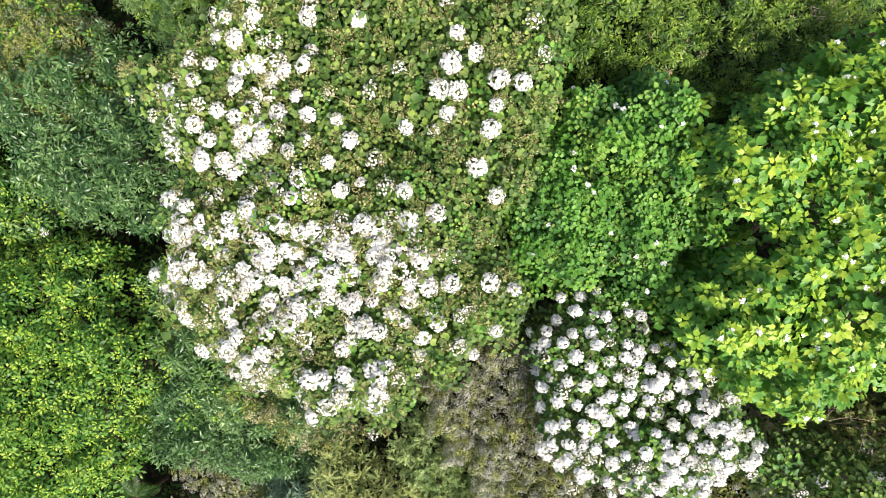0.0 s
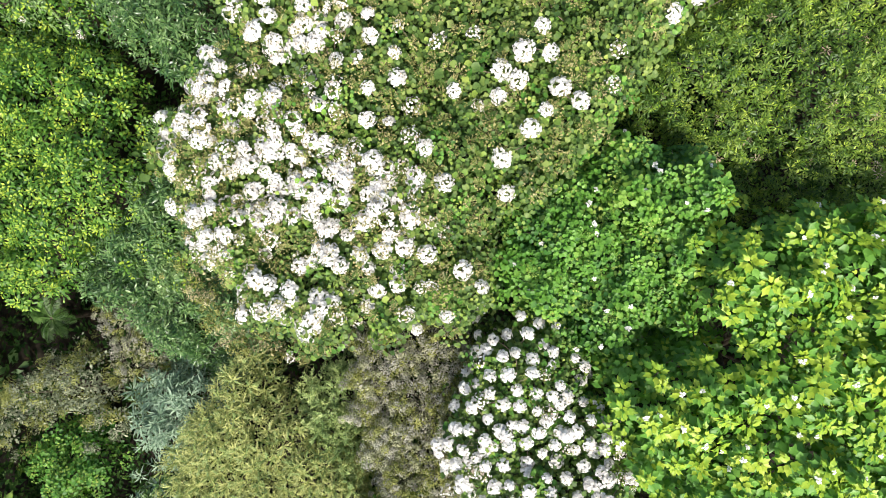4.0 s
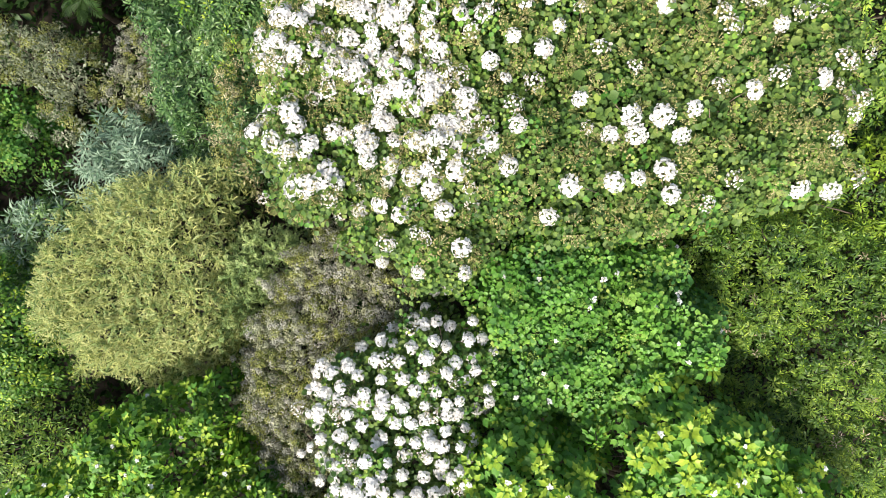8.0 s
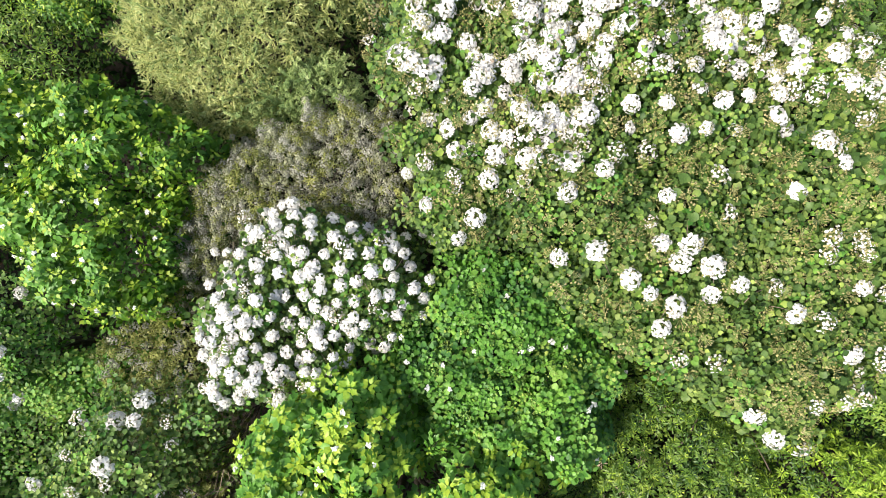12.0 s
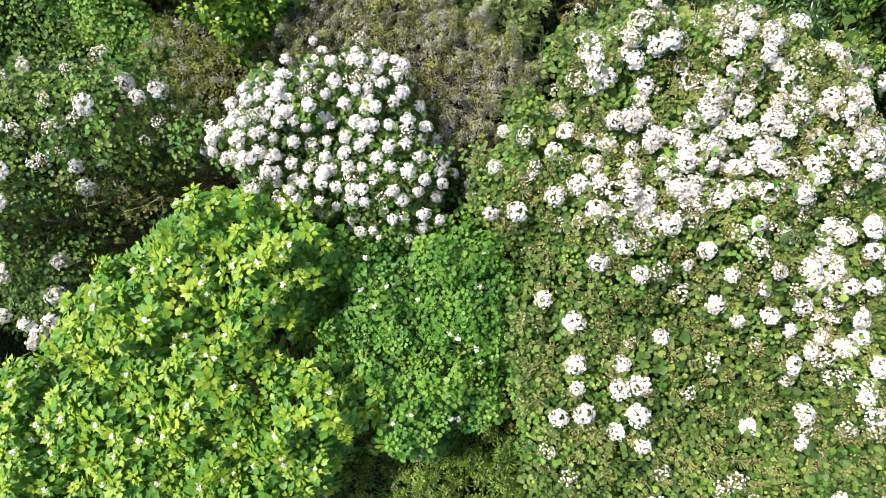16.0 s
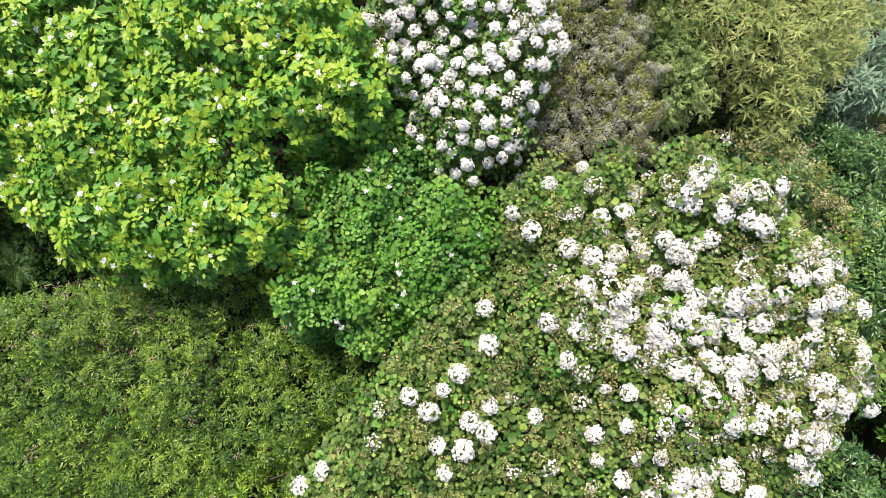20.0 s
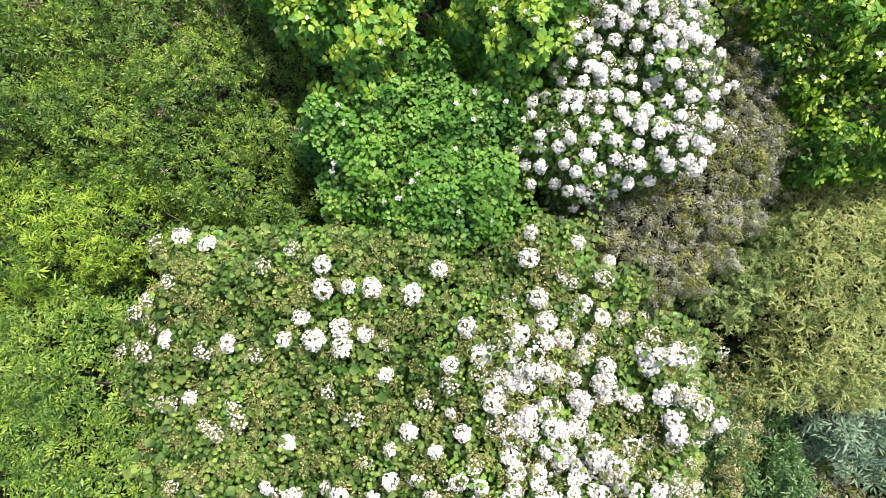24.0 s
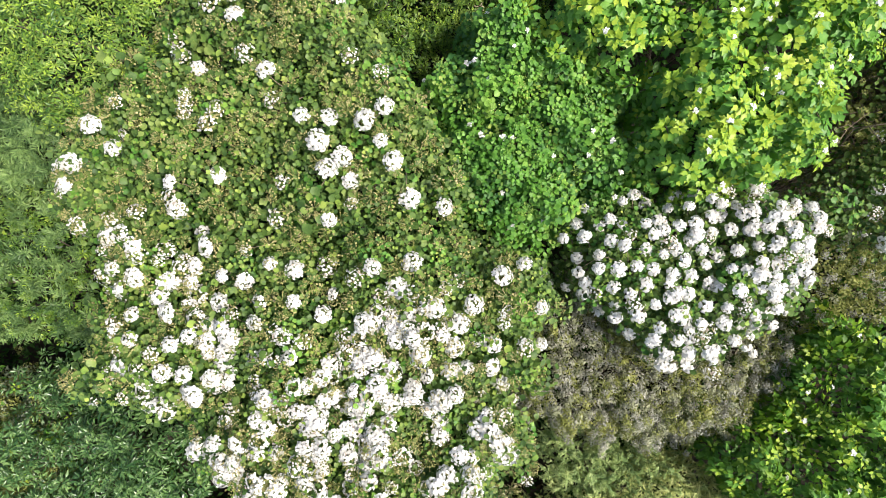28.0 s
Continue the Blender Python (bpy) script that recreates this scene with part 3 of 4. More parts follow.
    vs, fs, _ = spread(fill[:2], np.c_[ix_, iy_, deep] - base, turn_xyz(*rng.normal(0, 0.3, (2, len(ix_))), rng.uniform(0, 6.28, len(ix_))), np.ones((len(ix_), 3)), np.zeros(len(ix_), int))
    pieces.append((vs, fs, np.zeros(len(fs), int)))
    v, f, ix = join(pieces)
    part("crown", mesh_of("crown", v, f, mats, ix), root, kind="stuff")
    return root, crown, base


def bloom(root, crown, base, seed, space, density, mix, limit=300, name="flower_head", above=0.06, size=1.0, fixed=(), main="full", clear_by=0.2, on_tips=False):
    """Sets flower heads over a crown: density(x, y) is the share of places that bear one; mix(x, y) the kinds."""
    rng = np.random.default_rng(seed)
    x, y = crown.points(rng, space, 0.0)
    keep = rng.uniform(0, 1, len(x)) < density(x, y)
    x, y = x[keep], y[keep]
    if len(fixed):
        fx = np.array(fixed)
        clear = np.hypot(x[:, None] - fx[None, :, 0], y[:, None] - fx[None, :, 1]).min(1) > clear_by
        x, y = np.r_[fx[:, 0], x[clear]], np.r_[fx[:, 1], y[clear]]
    z = crown.height(x, y) + above + rng.normal(0, 0.04, len(x))
    z[: len(fixed)] = crown.height(x[: len(fixed)], y[: len(fixed)]) + above + 0.08
    turns = crown.frames(rng, x, y, z, 0.5, 0.25)
    if on_tips:
        x, y, z, turns = crown.tips
        keep = (rng.uniform(0, 1, len(x)) < density(x, y)) & (z > crown.height(x, y) - 0.06)
        x, y, z, turns = x[keep], y[keep], z[keep], turns[keep]
        x, y, z = x + turns[:, 0, 2] * above, y + turns[:, 1, 2] * above, z + turns[:, 2, 2] * above
    order = np.r_[np.arange(len(fixed)), len(fixed) + np.argsort(np.hypot(x[len(fixed):], y[len(fixed):]))].astype(int)
    rest = {}
    for rank, i in enumerate(order):
        kind = main if i < len(fixed) else mix(rng, x[i], y[i])
        meshes = STAR if kind == "star" else HEADS[kind]
        mesh = meshes[rng.integers(0, len(meshes))]
        s = size * rng.uniform(0.75, 1.15)
        m = Matrix(turns[i].tolist()).to_4x4() @ Matrix.Scale(s, 4)
        m.translation = (x[i] - base[0], y[i] - base[1], z[i] - base[2])
        if rank < limit:
            head = part("seed_umbel" if "umbel" in kind else name, mesh, root, m)
            if kind in ("full", "ring", "half", "fresh"):
                part("stalk", HEAD_STALK[rank % 3], head, label="thin pale brown flower stalk")
        else:
            rest.setdefault(mesh, []).append(m)
    pieces = []
    for mesh, places in rest.items():
        v = np.empty(len(mesh.vertices) * 3, np.float32)
        mesh.vertices.foreach_get("co", v)
        v = v.reshape(-1, 3)
        f = np.empty(len(mesh.polygons) * 3, np.int32)
        mesh.loops.foreach_get("vertex_index", f)
        ti = np.empty(len(mesh.polygons), np.int32)
        mesh.polygons.foreach_get("material_index", ti)
        for m in places:
            a = np.array(m)
            pieces.append((v @ a[:3, :3].T + a[:3, 3], f.reshape(-1, 3), ti))
    if pieces:
        v, f, ix = join(pieces)
        part("flower_mass", mesh_of("flower_mass", v, f, HEAD_MATS, ix), root, kind="stuff")


# ---- the ground ----
def ground_sheet():
    r = np.r_[np.linspace(0, 14, 40), np.geomspace(16, 900, 16)]
    a = np.linspace(0, 2 * math.pi, 72, endpoint=False)
    R, A = np.meshgrid(r, a, indexing="ij")
    x, y = R * np.cos(A), R * np.sin(A)
    z = 0.12 * waves(x, y, 3, 3.0) * np.clip(1.5 - R / 20, 0, 1)
    v = np.c_[x.ravel(), y.ravel(), z.ravel()]
    n = len(a)
    f = [q for i in range(len(r) - 1) for k in range(n) for q in ((i * n + k, (i + 1) * n + k, (i + 1) * n + (k + 1) % n), (i * n + k, (i + 1) * n + (k + 1) % n, i * n + (k + 1) % n))]
    return v, np.array(f)


gv, gf = ground_sheet()
tagged(new("ground", mesh_of("ground", gv, gf, ("soil",), np.zeros(len(gf), int))), label="soil with leaf litter under the shrubs, coloured near black for shade", category="ground", kind="structure")


def scatter(name, label, category, kind_mats, shapes, count, radius, low, high, size, seed):
    """Uncountable small plants or dead leaves over the ground, as one object."""
    rng = np.random.default_rng(seed)
    r, a = radius * np.sqrt(rng.uniform(0, 1, count)), rng.uniform(0, 6.28, count)
    x, y = r * np.cos(a), r * np.sin(a)
    z = 0.12 * waves(x, y, 3, 3.0) + rng.uniform(low, high, count)
    turns = turn_xyz(rng.normal(0, 0.3, count), rng.normal(0, 0.3, count), rng.uniform(0, 6.28, count))
    which = rng.integers(0, len(shapes), count)
    pieces = []
    for w, (v, f, ti, *_) in enumerate(shapes):
        pick = which == w
        s = np.repeat((size * rng.uniform(0.6, 1.3, pick.sum()))[:, None], 3, 1)
        vs, fs, _ = spread((v, f), np.c_[x, y, z][pick], turns[pick], s, np.zeros(pick.sum(), int))
        pieces.append((vs, fs, np.tile(ti, pick.sum())))
    v, f, ix = join(pieces)
    return tagged(new(name, mesh_of(name, v, f, kind_mats, ix)), label=label, category=category, kind="stuff")


scatter("undergrowth", "low green undergrowth on the soil, coloured near black for shade", "undergrowth", CLUSTERS["under"][0], VARIANTS["under"], 7000, 10.5, 0.03, 0.9, 1.3, 21)
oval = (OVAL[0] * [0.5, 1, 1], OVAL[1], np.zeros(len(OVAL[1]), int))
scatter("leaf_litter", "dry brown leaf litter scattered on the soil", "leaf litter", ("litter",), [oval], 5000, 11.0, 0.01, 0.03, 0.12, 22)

# ---- the shrubs: outlines in plan ----
BIG = [(0.89, 3.6), (0.65, 2.9), (0.65, 1.67), (0.2, 1.05), (-0.11, 0.14), (0.19, -0.42), (0.01, -1.01), (-0.39, -1.17), (-0.66, -1.27),
       (-0.98, -1.57), (-1.55, -2.0), (-2.13, -1.86), (-3.05, -1.57), (-3.38, -1.26), (-3.85, -0.81), (-4.08, -0.17), (-3.9, 0.41),
       (-3.68, 1.05), (-4.38, 1.63), (-4.37, 2.13), (-3.61, 2.35), (-3.01, 3.61), (-2.49, 4.11), (-1.79, 4.27), (-1.36, 4.11), (-0.64, 4.38), (0.04, 4.11)]
big = shrub("flowering_tree", "large shrub with round green leaves and many white flower heads", "flowering shrub", BIG, 4.2,
            (("round", 0.8), ("deep", 0.12), ("broad", 0.08)), 0.2, 101, singles=300, layers=3, lump=0.42, bump=0.45, trunk=0.13, stems=10, drop=0.75, closed=0.68)
WHITE = [(-3.63, 0.03), (-2.85, -0.98), (-1.87, -1.21), (-2.51, -0.02), (-1.5, -0.2), (-3.02, 1.23), (-2.12, -0.46), (-3.01, 1.79)]


def big_density(x, y):
    w = np.array(WHITE)
    d = np.exp(-((x[:, None] - w[:, 0]) ** 2 + (y[:, None] - w[:, 1]) ** 2) / 0.7).max(1)
    return np.clip(0.16 + 0.86 * d, 0, 0.97)


def big_mix(rng, x, y):
    w = np.array(WHITE)
    d = float(np.exp(-((x - w[:, 0]) ** 2 + (y - w[:, 1]) ** 2) / 0.7).max())
    u = rng.uniform()
    if u < 0.68 * d - 0.06:
        return "full"
    if u < 0.86 * d - 0.05:
        return "ring"
    return "half" if u < 0.42 + 0.4 * d else "umbel"


LONE = [(-0.34, 3.51), (-2.19, 3.76), (-2.18, 3.40), (-2.74, 3.40), (-2.57, 3.55), (-1.60, 2.45), (-1.95, 2.68), (-2.12, 2.48), (-2.17, 2.20), (-2.15, 1.98), (-0.36, 2.05), (-0.60, 1.94), (-0.54, 1.69), (-0.73, 1.69), (-0.64, 1.46), (0.12, 1.75), (-0.12, 1.77), (-0.15, 1.52), (-0.20, 1.27), (-0.34, 0.91), (-0.14, 0.62), (-1.06, 1.31), (-2.24, 1.65), (-2.11, 1.46), (-1.79, 1.39), (-1.66, 1.18), (-1.58, 0.76), (-1.07, 0.66), (-0.76, 0.43), (-2.90, 2.26), (-3.20, 2.02), (-2.95, 1.80), (-3.38, 1.85), (-1.87, 0.95), (-2.49, 1.51), (-1.77, 0.67), (-3.13, 1.53), (-3.26, 1.22), (-3.40, 1.38), (0.06, -0.39), (-0.13, -0.82), (-0.40, -1.22), (-0.92, -0.90), (-0.20, -0.31), (-0.62, -0.33), (-0.54, 2.23), (-1.01, 3.50), (-0.49, 2.86), (0.72, 3.32), (0.57, 3.01)]
bloom(*big, 103, 0.2, lambda x, y: 0.72 + 0 * x, lambda r, x, y: "umbel" if r.uniform() < 0.95 else "half", limit=150, name="fading_flower_head", above=0.09, size=1.0)
bloom(*big, 102, 0.15, big_density, big_mix, limit=300, fixed=LONE, size=0.88)

SMALL = [(0.55, -2.56), (0.41, -2.13), (0.27, -1.39), (0.18, -0.89), (0.79, -0.5), (1.38, -0.61), (1.75, -0.92), (2.22, -1.02), (2.59, -1.59),
         (2.84, -2.2), (2.65, -2.49), (2.18, -2.74), (1.49, -2.81), (0.95, -2.68)]
small = shrub("flowering_shrub", "rounded shrub densely covered with white flower heads", "flowering shrub", SMALL, 3.9, (("round", 0.75), ("deep", 0.25)), 0.2, 111,
              singles=80, lump=0.5, bump=0.25)
HEADS_SMALL = [(1.72, -1.14), (1.84, -1.40), (1.51, -1.56), (1.50, -1.21), (1.45, -1.73), (1.31, -1.53), (1.23, -1.68), (1.47, -2.11), (1.60, -1.93), (1.80, -1.85), (1.90, -1.64), (1.28, -2.19), (1.12, -2.00), (1.14, -2.29), (1.12, -2.53), (1.96, -2.97), (1.75, -3.05), (1.44, -2.76), (1.36, -3.15), (1.16, -1.30), (1.24, -1.08), (1.35, -0.67), (1.08, -0.70), (0.94, -0.96), (0.88, -1.20), (0.98, -1.34), (0.82, -1.41), (1.00, -1.56), (0.74, -1.62), (0.82, -1.85), (0.62, -1.84), (0.67, -2.06), (0.67, -2.26), (0.65, -2.66), (0.51, -2.16), (0.72, -1.09), (1.02, -0.45), (0.83, -0.51), (0.96, -0.68), (0.73, -0.63), (0.70, -0.87), (0.59, -0.96), (0.56, -1.20), (0.50, -1.44), (0.40, -1.54), (0.39, -1.79), (0.35, -1.44), (0.44, -0.88), (0.28, -1.00)]
bloom(*small, 112, 0.135, lambda x, y: 0.9 + 0 * x, lambda r, x, y: "fresh" if r.uniform() < 0.82 else "half", limit=300, size=0.84, above=0.12, fixed=HEADS_SMALL, main="fresh", clear_by=0.125)

MIDDLE = [(2.34, 0.14), (1.90, -0.24), (1.57, -0.67), (0.97, -0.56), (0.46, -0.54), (0.14, -0.2), (-0.06, 0.71), (0.25, 1.24), (0.56, 1.78), (1.02, 2.03), (1.62, 2.06),
          (2.04, 1.68), (2.07, 1.33), (2.22, 0.74)]
middle = shrub("round_leaved_shrub", "deep green round-leaved shrub with a few white flowers", "shrub", MIDDLE, 3.75, (("ivy", 0.35), ("deep", 0.2), ("cool", 0.45)), 0.18, 121,
               singles=300, layers=3, lump=0.4, bump=0.6, edge=0.4, drop=0.7, closed=0.78, ranked=True)
bloom(*middle, 122, 0.25, lambda x, y: 0.55 + 0 * x, lambda r, x, y: "star" if r.uniform() < 0.42 else "green_umbel", name="white_flower", above=0.06, size=1.0)

# the far points (x from 6.5 to 7.6) are added, unseen, to shade the ground
LIME = [(1.61, -0.78), (1.9, -1.21), (2.35, -1.5), (2.99, -1.72), (3.76, -1.48), (4.46, -1.41), (4.95, -0.76), (5.34, -0.69), (7.4, -0.3), (7.6, 1.4),
        (6.5, 2.0), (5.62, 1.95), (4.03, 2.39), (3.14, 2.05), (2.54, 1.6), (1.98, 1.47), (1.84, 0.96), (2.15, 0.45), (2.09, 0.08), (2.45, 0.17), (2.19, -0.10), (1.83, -0.44)]
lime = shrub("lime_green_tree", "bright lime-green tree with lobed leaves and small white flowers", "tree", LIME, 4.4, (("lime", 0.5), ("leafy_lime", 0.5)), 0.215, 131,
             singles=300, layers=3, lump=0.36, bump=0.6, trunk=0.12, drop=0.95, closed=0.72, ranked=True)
bloom(*lime, 132, 0.34, lambda x, y: 0.45 + 0 * x, lambda r, x, y: "star", name="white_flower", above=0.09, on_tips=True, size=0.88)


def plain(name, label, category, kinds, space, seed, top, outline, **more):
    return shrub(name, label, category, outline, top, kinds, space, seed, **more)


plain("whorled_shrub", "olive-green shrub with whorls of narrow leaves", "shrub", (("olive", 0.97), ("dead", 0.03)), 0.13, 141, 3.45,
      [(6.2, 4.5), (5.3, 3.55), (4.35, 2.85), (3.9, 2.45), (3.07, 1.9), (2.2, 1.5), (1.6, 1.9), (0.91, 1.95), (0.61, 2.65), (0.82, 3.81), (1.41, 4.12), (2.24, 5.29), (2.34, 6.35), (5.2, 6.2)], singles=300, layers=3, lump=0.34, bump=0.5, closed=0.6, tilt=(0.0, 0.22))
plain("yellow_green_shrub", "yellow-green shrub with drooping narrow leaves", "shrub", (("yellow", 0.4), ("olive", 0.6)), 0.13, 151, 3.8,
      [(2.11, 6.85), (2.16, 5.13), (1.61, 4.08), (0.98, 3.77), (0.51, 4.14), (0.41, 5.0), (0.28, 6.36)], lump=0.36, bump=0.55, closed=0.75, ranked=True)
plain("glossy_shrub", "glossy green shrub with curved hanging leaves", "shrub", (("glossy", 1.0),), 0.14, 161, 3.9,
      [(0.32, 6.6), (0.4, 4.92), (0.11, 4.25), (-0.78, 4.38), (-1.26, 4.15), (-2.51, 4.19), (-2.91, 4.55), (-3.03, 6.0)], lump=0.34, bump=0.55, closed=0.6)
plain("feathery_shrub", "pale green feathery shrub", "shrub", (("pine", 1.0),), 0.16, 171, 3.2,
      [(-3.83, 6.4), (-3.05, 5.64), (-2.37, 4.79), (-2.7, 3.93), (-3.04, 3.68), (-3.61, 4.42), (-4.3, 5.38)])
plain("leafy_shrub", "mid-green shrub with small leaves", "shrub", (("olive", 0.6), ("pine", 0.4)), 0.16, 181, 2.9,
      [(-4.67, 5.38), (-4.08, 4.92), (-3.2, 3.77), (-3.66, 3.3), (-3.9, 2.72), (-4.52, 2.5), (-5.44, 3.48), (-6.0, 4.21)])
plain("grey_shrub", "grey-beige shrub with fine leaves", "shrub", (("grey", 0.8), ("bright", 0.2)), 0.125, 191, 2.2,
      [(-7.16, 4.3), (-6.26, 3.45), (-5.83, 2.71), (-6.2, 1.85), (-6.81, 1.33), (-8.47, 2.32)], lump=0.36, bump=0.7, closed=0.3)
plain("dark_shrub", "dark bluish-green shrub with narrow glossy leaves", "shrub", (("blue", 1.0),), 0.16, 201, 2.6,
      [(-7.80, 2.80), (-5.84, 3.25), (-4.97, 1.67), (-4.61, 1.03), (-4.85, 0.30), (-5.58, 0.36), (-6.28, 0.25), (-6.96, 0.75), (-7.42, 1.39)], singles=80, bump=0.8, closed=0.55)
plain("dark_shrub", "low dark green shrub with narrow leaves", "shrub", (("blue", 0.75), ("bright", 0.25)), 0.16, 202, 2.3,
      [(-5.57, -0.45), (-5.01, -0.12), (-4.27, -1.13), (-3.32, -2.24), (-3.35, -2.78), (-4.41, -2.94), (-5.16, -2.63), (-5.11, -1.46)], bump=0.8, closed=0.55)
shaded = plain("leafy_shrub", "shaded green shrub with oval leaves", "shrub", (("bright", 0.6), ("blue", 0.4)), 0.18, 203, 2.3,
      [(-9.65, 0.95), (-7.68, 1.35), (-7.08, 0.89), (-7.01, 0.30), (-7.85, -0.19), (-9.26, -0.57)])
bloom(*shaded, 204, 0.3, lambda x, y: 0.16 + 0 * x, lambda r, x, y: "half", size=0.7)
plain("mixed_shrub", "olive and beige small-leaved shrub", "shrub", (("heath_green", 0.6), ("grey", 0.4)), 0.15, 211, 2.4,
      [(-8.87, 3.98), (-6.95, 3.91), (-6.52, 3.08), (-6.64, 2.1), (-7.55, 1.95), (-8.67, 1.96)])
plain("dark_shrub", "dark green shrub with dense pointed leaves", "shrub", (("blue", 1.0),), 0.14, 221, 2.4,
      [(-5.6, -3.06), (-4.77, -1.25), (-3.52, -1.6), (-2.8, -1.9), (-2.0, -2.2), (-2.46, -3.09), (-2.86, -3.62), (-3.71, -3.61)], bump=0.7, closed=0.6)
plain("bright_green_shrub", "bright green shrub with small oval leaves", "shrub", (("bright", 1.0),), 0.185, 231, 2.6,
      [(-9.33, -0.83), (-7.56, -0.18), (-6.21, 0.02), (-5.75, -0.73), (-5.1, -1.35), (-4.9, -2.13), (-5.52, -2.87), (-5.71, -3.55), (-6.54, -4.0), (-8.39, -4.41)], singles=80, lump=0.3, bump=0.6, closed=0.5)
plain("silvery_shrub", "silvery blue-green shrub with narrow leaves", "shrub", (("silver", 1.0),), 0.16, 241, 2.2,
      [(-3.87, -4.67), (-3.95, -4.04), (-3.51, -3.55), (-2.86, -3.56), (-2.84, -4.11), (-2.95, -4.79), (-2.86, -5.38), (-3.37, -5.34)])
plain("feathery_bush", "rounded straw-green bush with feathery arching shoots", "bush", (("straw", 1.0),), 0.135, 251, 3.0,
      [(-1.51, -6.07), (-2.39, -5.52), (-2.79, -4.6), (-2.7, -3.74), (-2.55, -3.05), (-2.38, -2.8), (-1.85, -3.15), (-1.2, -3.4), (-0.31, -3.55), (0.05, -4.19), (-0.18, -5.06), (-0.8, -5.7)],
      singles=300, lump=0.6, bump=0.3, closed=0.9)
plain("feathery_bush", "grey-green bush with short feathery shoots", "bush", (("straw_green", 1.0),), 0.15, 261, 2.8,
      [(-1.55, -3.18), (-1.45, -2.75), (-1.3, -2.3), (-0.96, -2.34), (-0.73, -2.93), (-0.24, -3.31), (-0.23, -3.89), (-1.09, -3.61)])
plain("small_leaved_shrub", "grey-brown shrub with tiny leaves", "shrub", (("heath", 0.66), ("heath_green", 0.34)), 0.084, 271, 3.1,
      [(1.47, -3.95), (0.43, -3.87), (-0.33, -3.3), (-0.85, -2.81), (-1.21, -1.99), (-1.02, -1.3), (-0.22, -0.9), (0.5, -1.2), (0.9, -2.5), (1.2, -2.9), (1.85, -2.9), (1.95, -3.42), (1.75, -3.82)],
      singles=300, layers=2, lump=0.2, bump=0.34, closed=0.62)
plain("small_leaved_shrub", "olive-brown shrub with tiny leaves", "shrub", (("heath_green", 0.6), ("heath", 0.4)), 0.13, 281, 3.0,
      [(1.96, -3.51), (2.44, -2.81), (3.41, -2.30), (3.80, -2.38), (4.48, -3.04), (4.20, -3.92), (3.23, -4.34), (2.36, -4.08)])
# same kind as the lime-green tree; its shade is coloured into the leaves
starry = plain("dark_green_tree", "tree with lobed leaves coloured dark as in shade, and white flowers", "tree", (("leafy_lime", 0.14), ("dark_lime", 0.86)), 0.205, 291, 3.6,
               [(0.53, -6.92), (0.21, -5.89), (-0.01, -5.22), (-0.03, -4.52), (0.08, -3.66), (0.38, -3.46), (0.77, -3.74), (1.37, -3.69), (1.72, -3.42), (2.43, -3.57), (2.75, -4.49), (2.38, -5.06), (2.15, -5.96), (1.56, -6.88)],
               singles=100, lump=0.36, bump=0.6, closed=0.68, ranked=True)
bloom(*starry, 292, 0.34, lambda x, y: 0.33 + 0 * x, lambda r, x, y: "star", name="white_flower", above=0.09, on_tips=True, size=0.88)
straggly = plain("flowering_shrub", "straggly shrub with scattered white flower heads", "flowering shrub", (("round", 0.7), ("deep", 0.3)), 0.22, 301, 3.6,
                 [(5.92, -4.31), (3.53, -3.76), (3.06, -2.99), (2.95, -2.47), (3.37, -2.23), (4.06, -2.47), (4.81, -2.40), (5.34, -2.03), (5.14, -1.62), (5.20, -0.79), (6.08, -0.85), (6.65, -2.5)],
                 singles=100, closed=0.55)
bloom(*straggly, 302, 0.3, lambda x, y: 0.5 + 0 * x, lambda r, x, y: "full" if r.uniform() < 0.6 else "half", limit=100)
plain("grey_shrub", "grey-beige shrub with fine leaves", "shrub", (("grey", 1.0),), 0.14, 311, 2.2,
      [(-6.53, -6.04), (-5.96, -5.16), (-5.53, -4.51), (-4.95, -4.30), (-4.53, -4.76), (-3.88, -5.08), (-4.14, -5.48), (-4.79, -5.15), (-5.21, -5.48), (-5.63, -6.43)], edge=0.4, closed=0.05)
plain("green_shrub", "low green shrub in the shade", "shrub", (("deep", 1.0),), 0.19, 315, 1.7,
      [(-5.66, -6.76), (-5.13, -5.79), (-4.65, -5.75), (-4.18, -6.20), (-4.62, -7.21)])
plain("brownish_shrub", "brownish olive shrub with tiny leaves", "shrub", (("heath", 0.6), ("heath_green", 0.4)), 0.13, 321, 2.2,
      [(-5.25, -3.8), (-5.12, -3.32), (-3.81, -3.6), (-3.89, -4.11), (-4.17, -4.54)], stems=4)
plain("beige_shrub", "beige drying shrub with fine leaves", "shrub", (("beige", 0.6), ("heath_green", 0.4)), 0.14, 331, 2.8,
      [(-4.22, -1.86), (-3.56, -1.83), (-2.86, -2.11), (-2.05, -2.69), (-2.57, -3.03), (-3.29, -2.59), (-4.08, -2.32)], stems=3, edge=0.4)
plain("green_shrub", "green shrub with oval leaves", "shrub", (("bright", 1.0),), 0.17, 341, 2.6,
      [(-2.45, -8.27), (-2.72, -6.49), (-1.85, -6.09), (-0.77, -6.46), (-0.53, -7.41)])
plain("pointed_leaved_shrub", "green shrub with whorls of pointed leaves", "shrub", (("glossy", 1.0),), 0.17, 351, 2.5,
      [(-1.0, -8.02), (-0.49, -6.96), (-0.05, -6.51), (0.91, -7.11), (0.39, -8.43)])

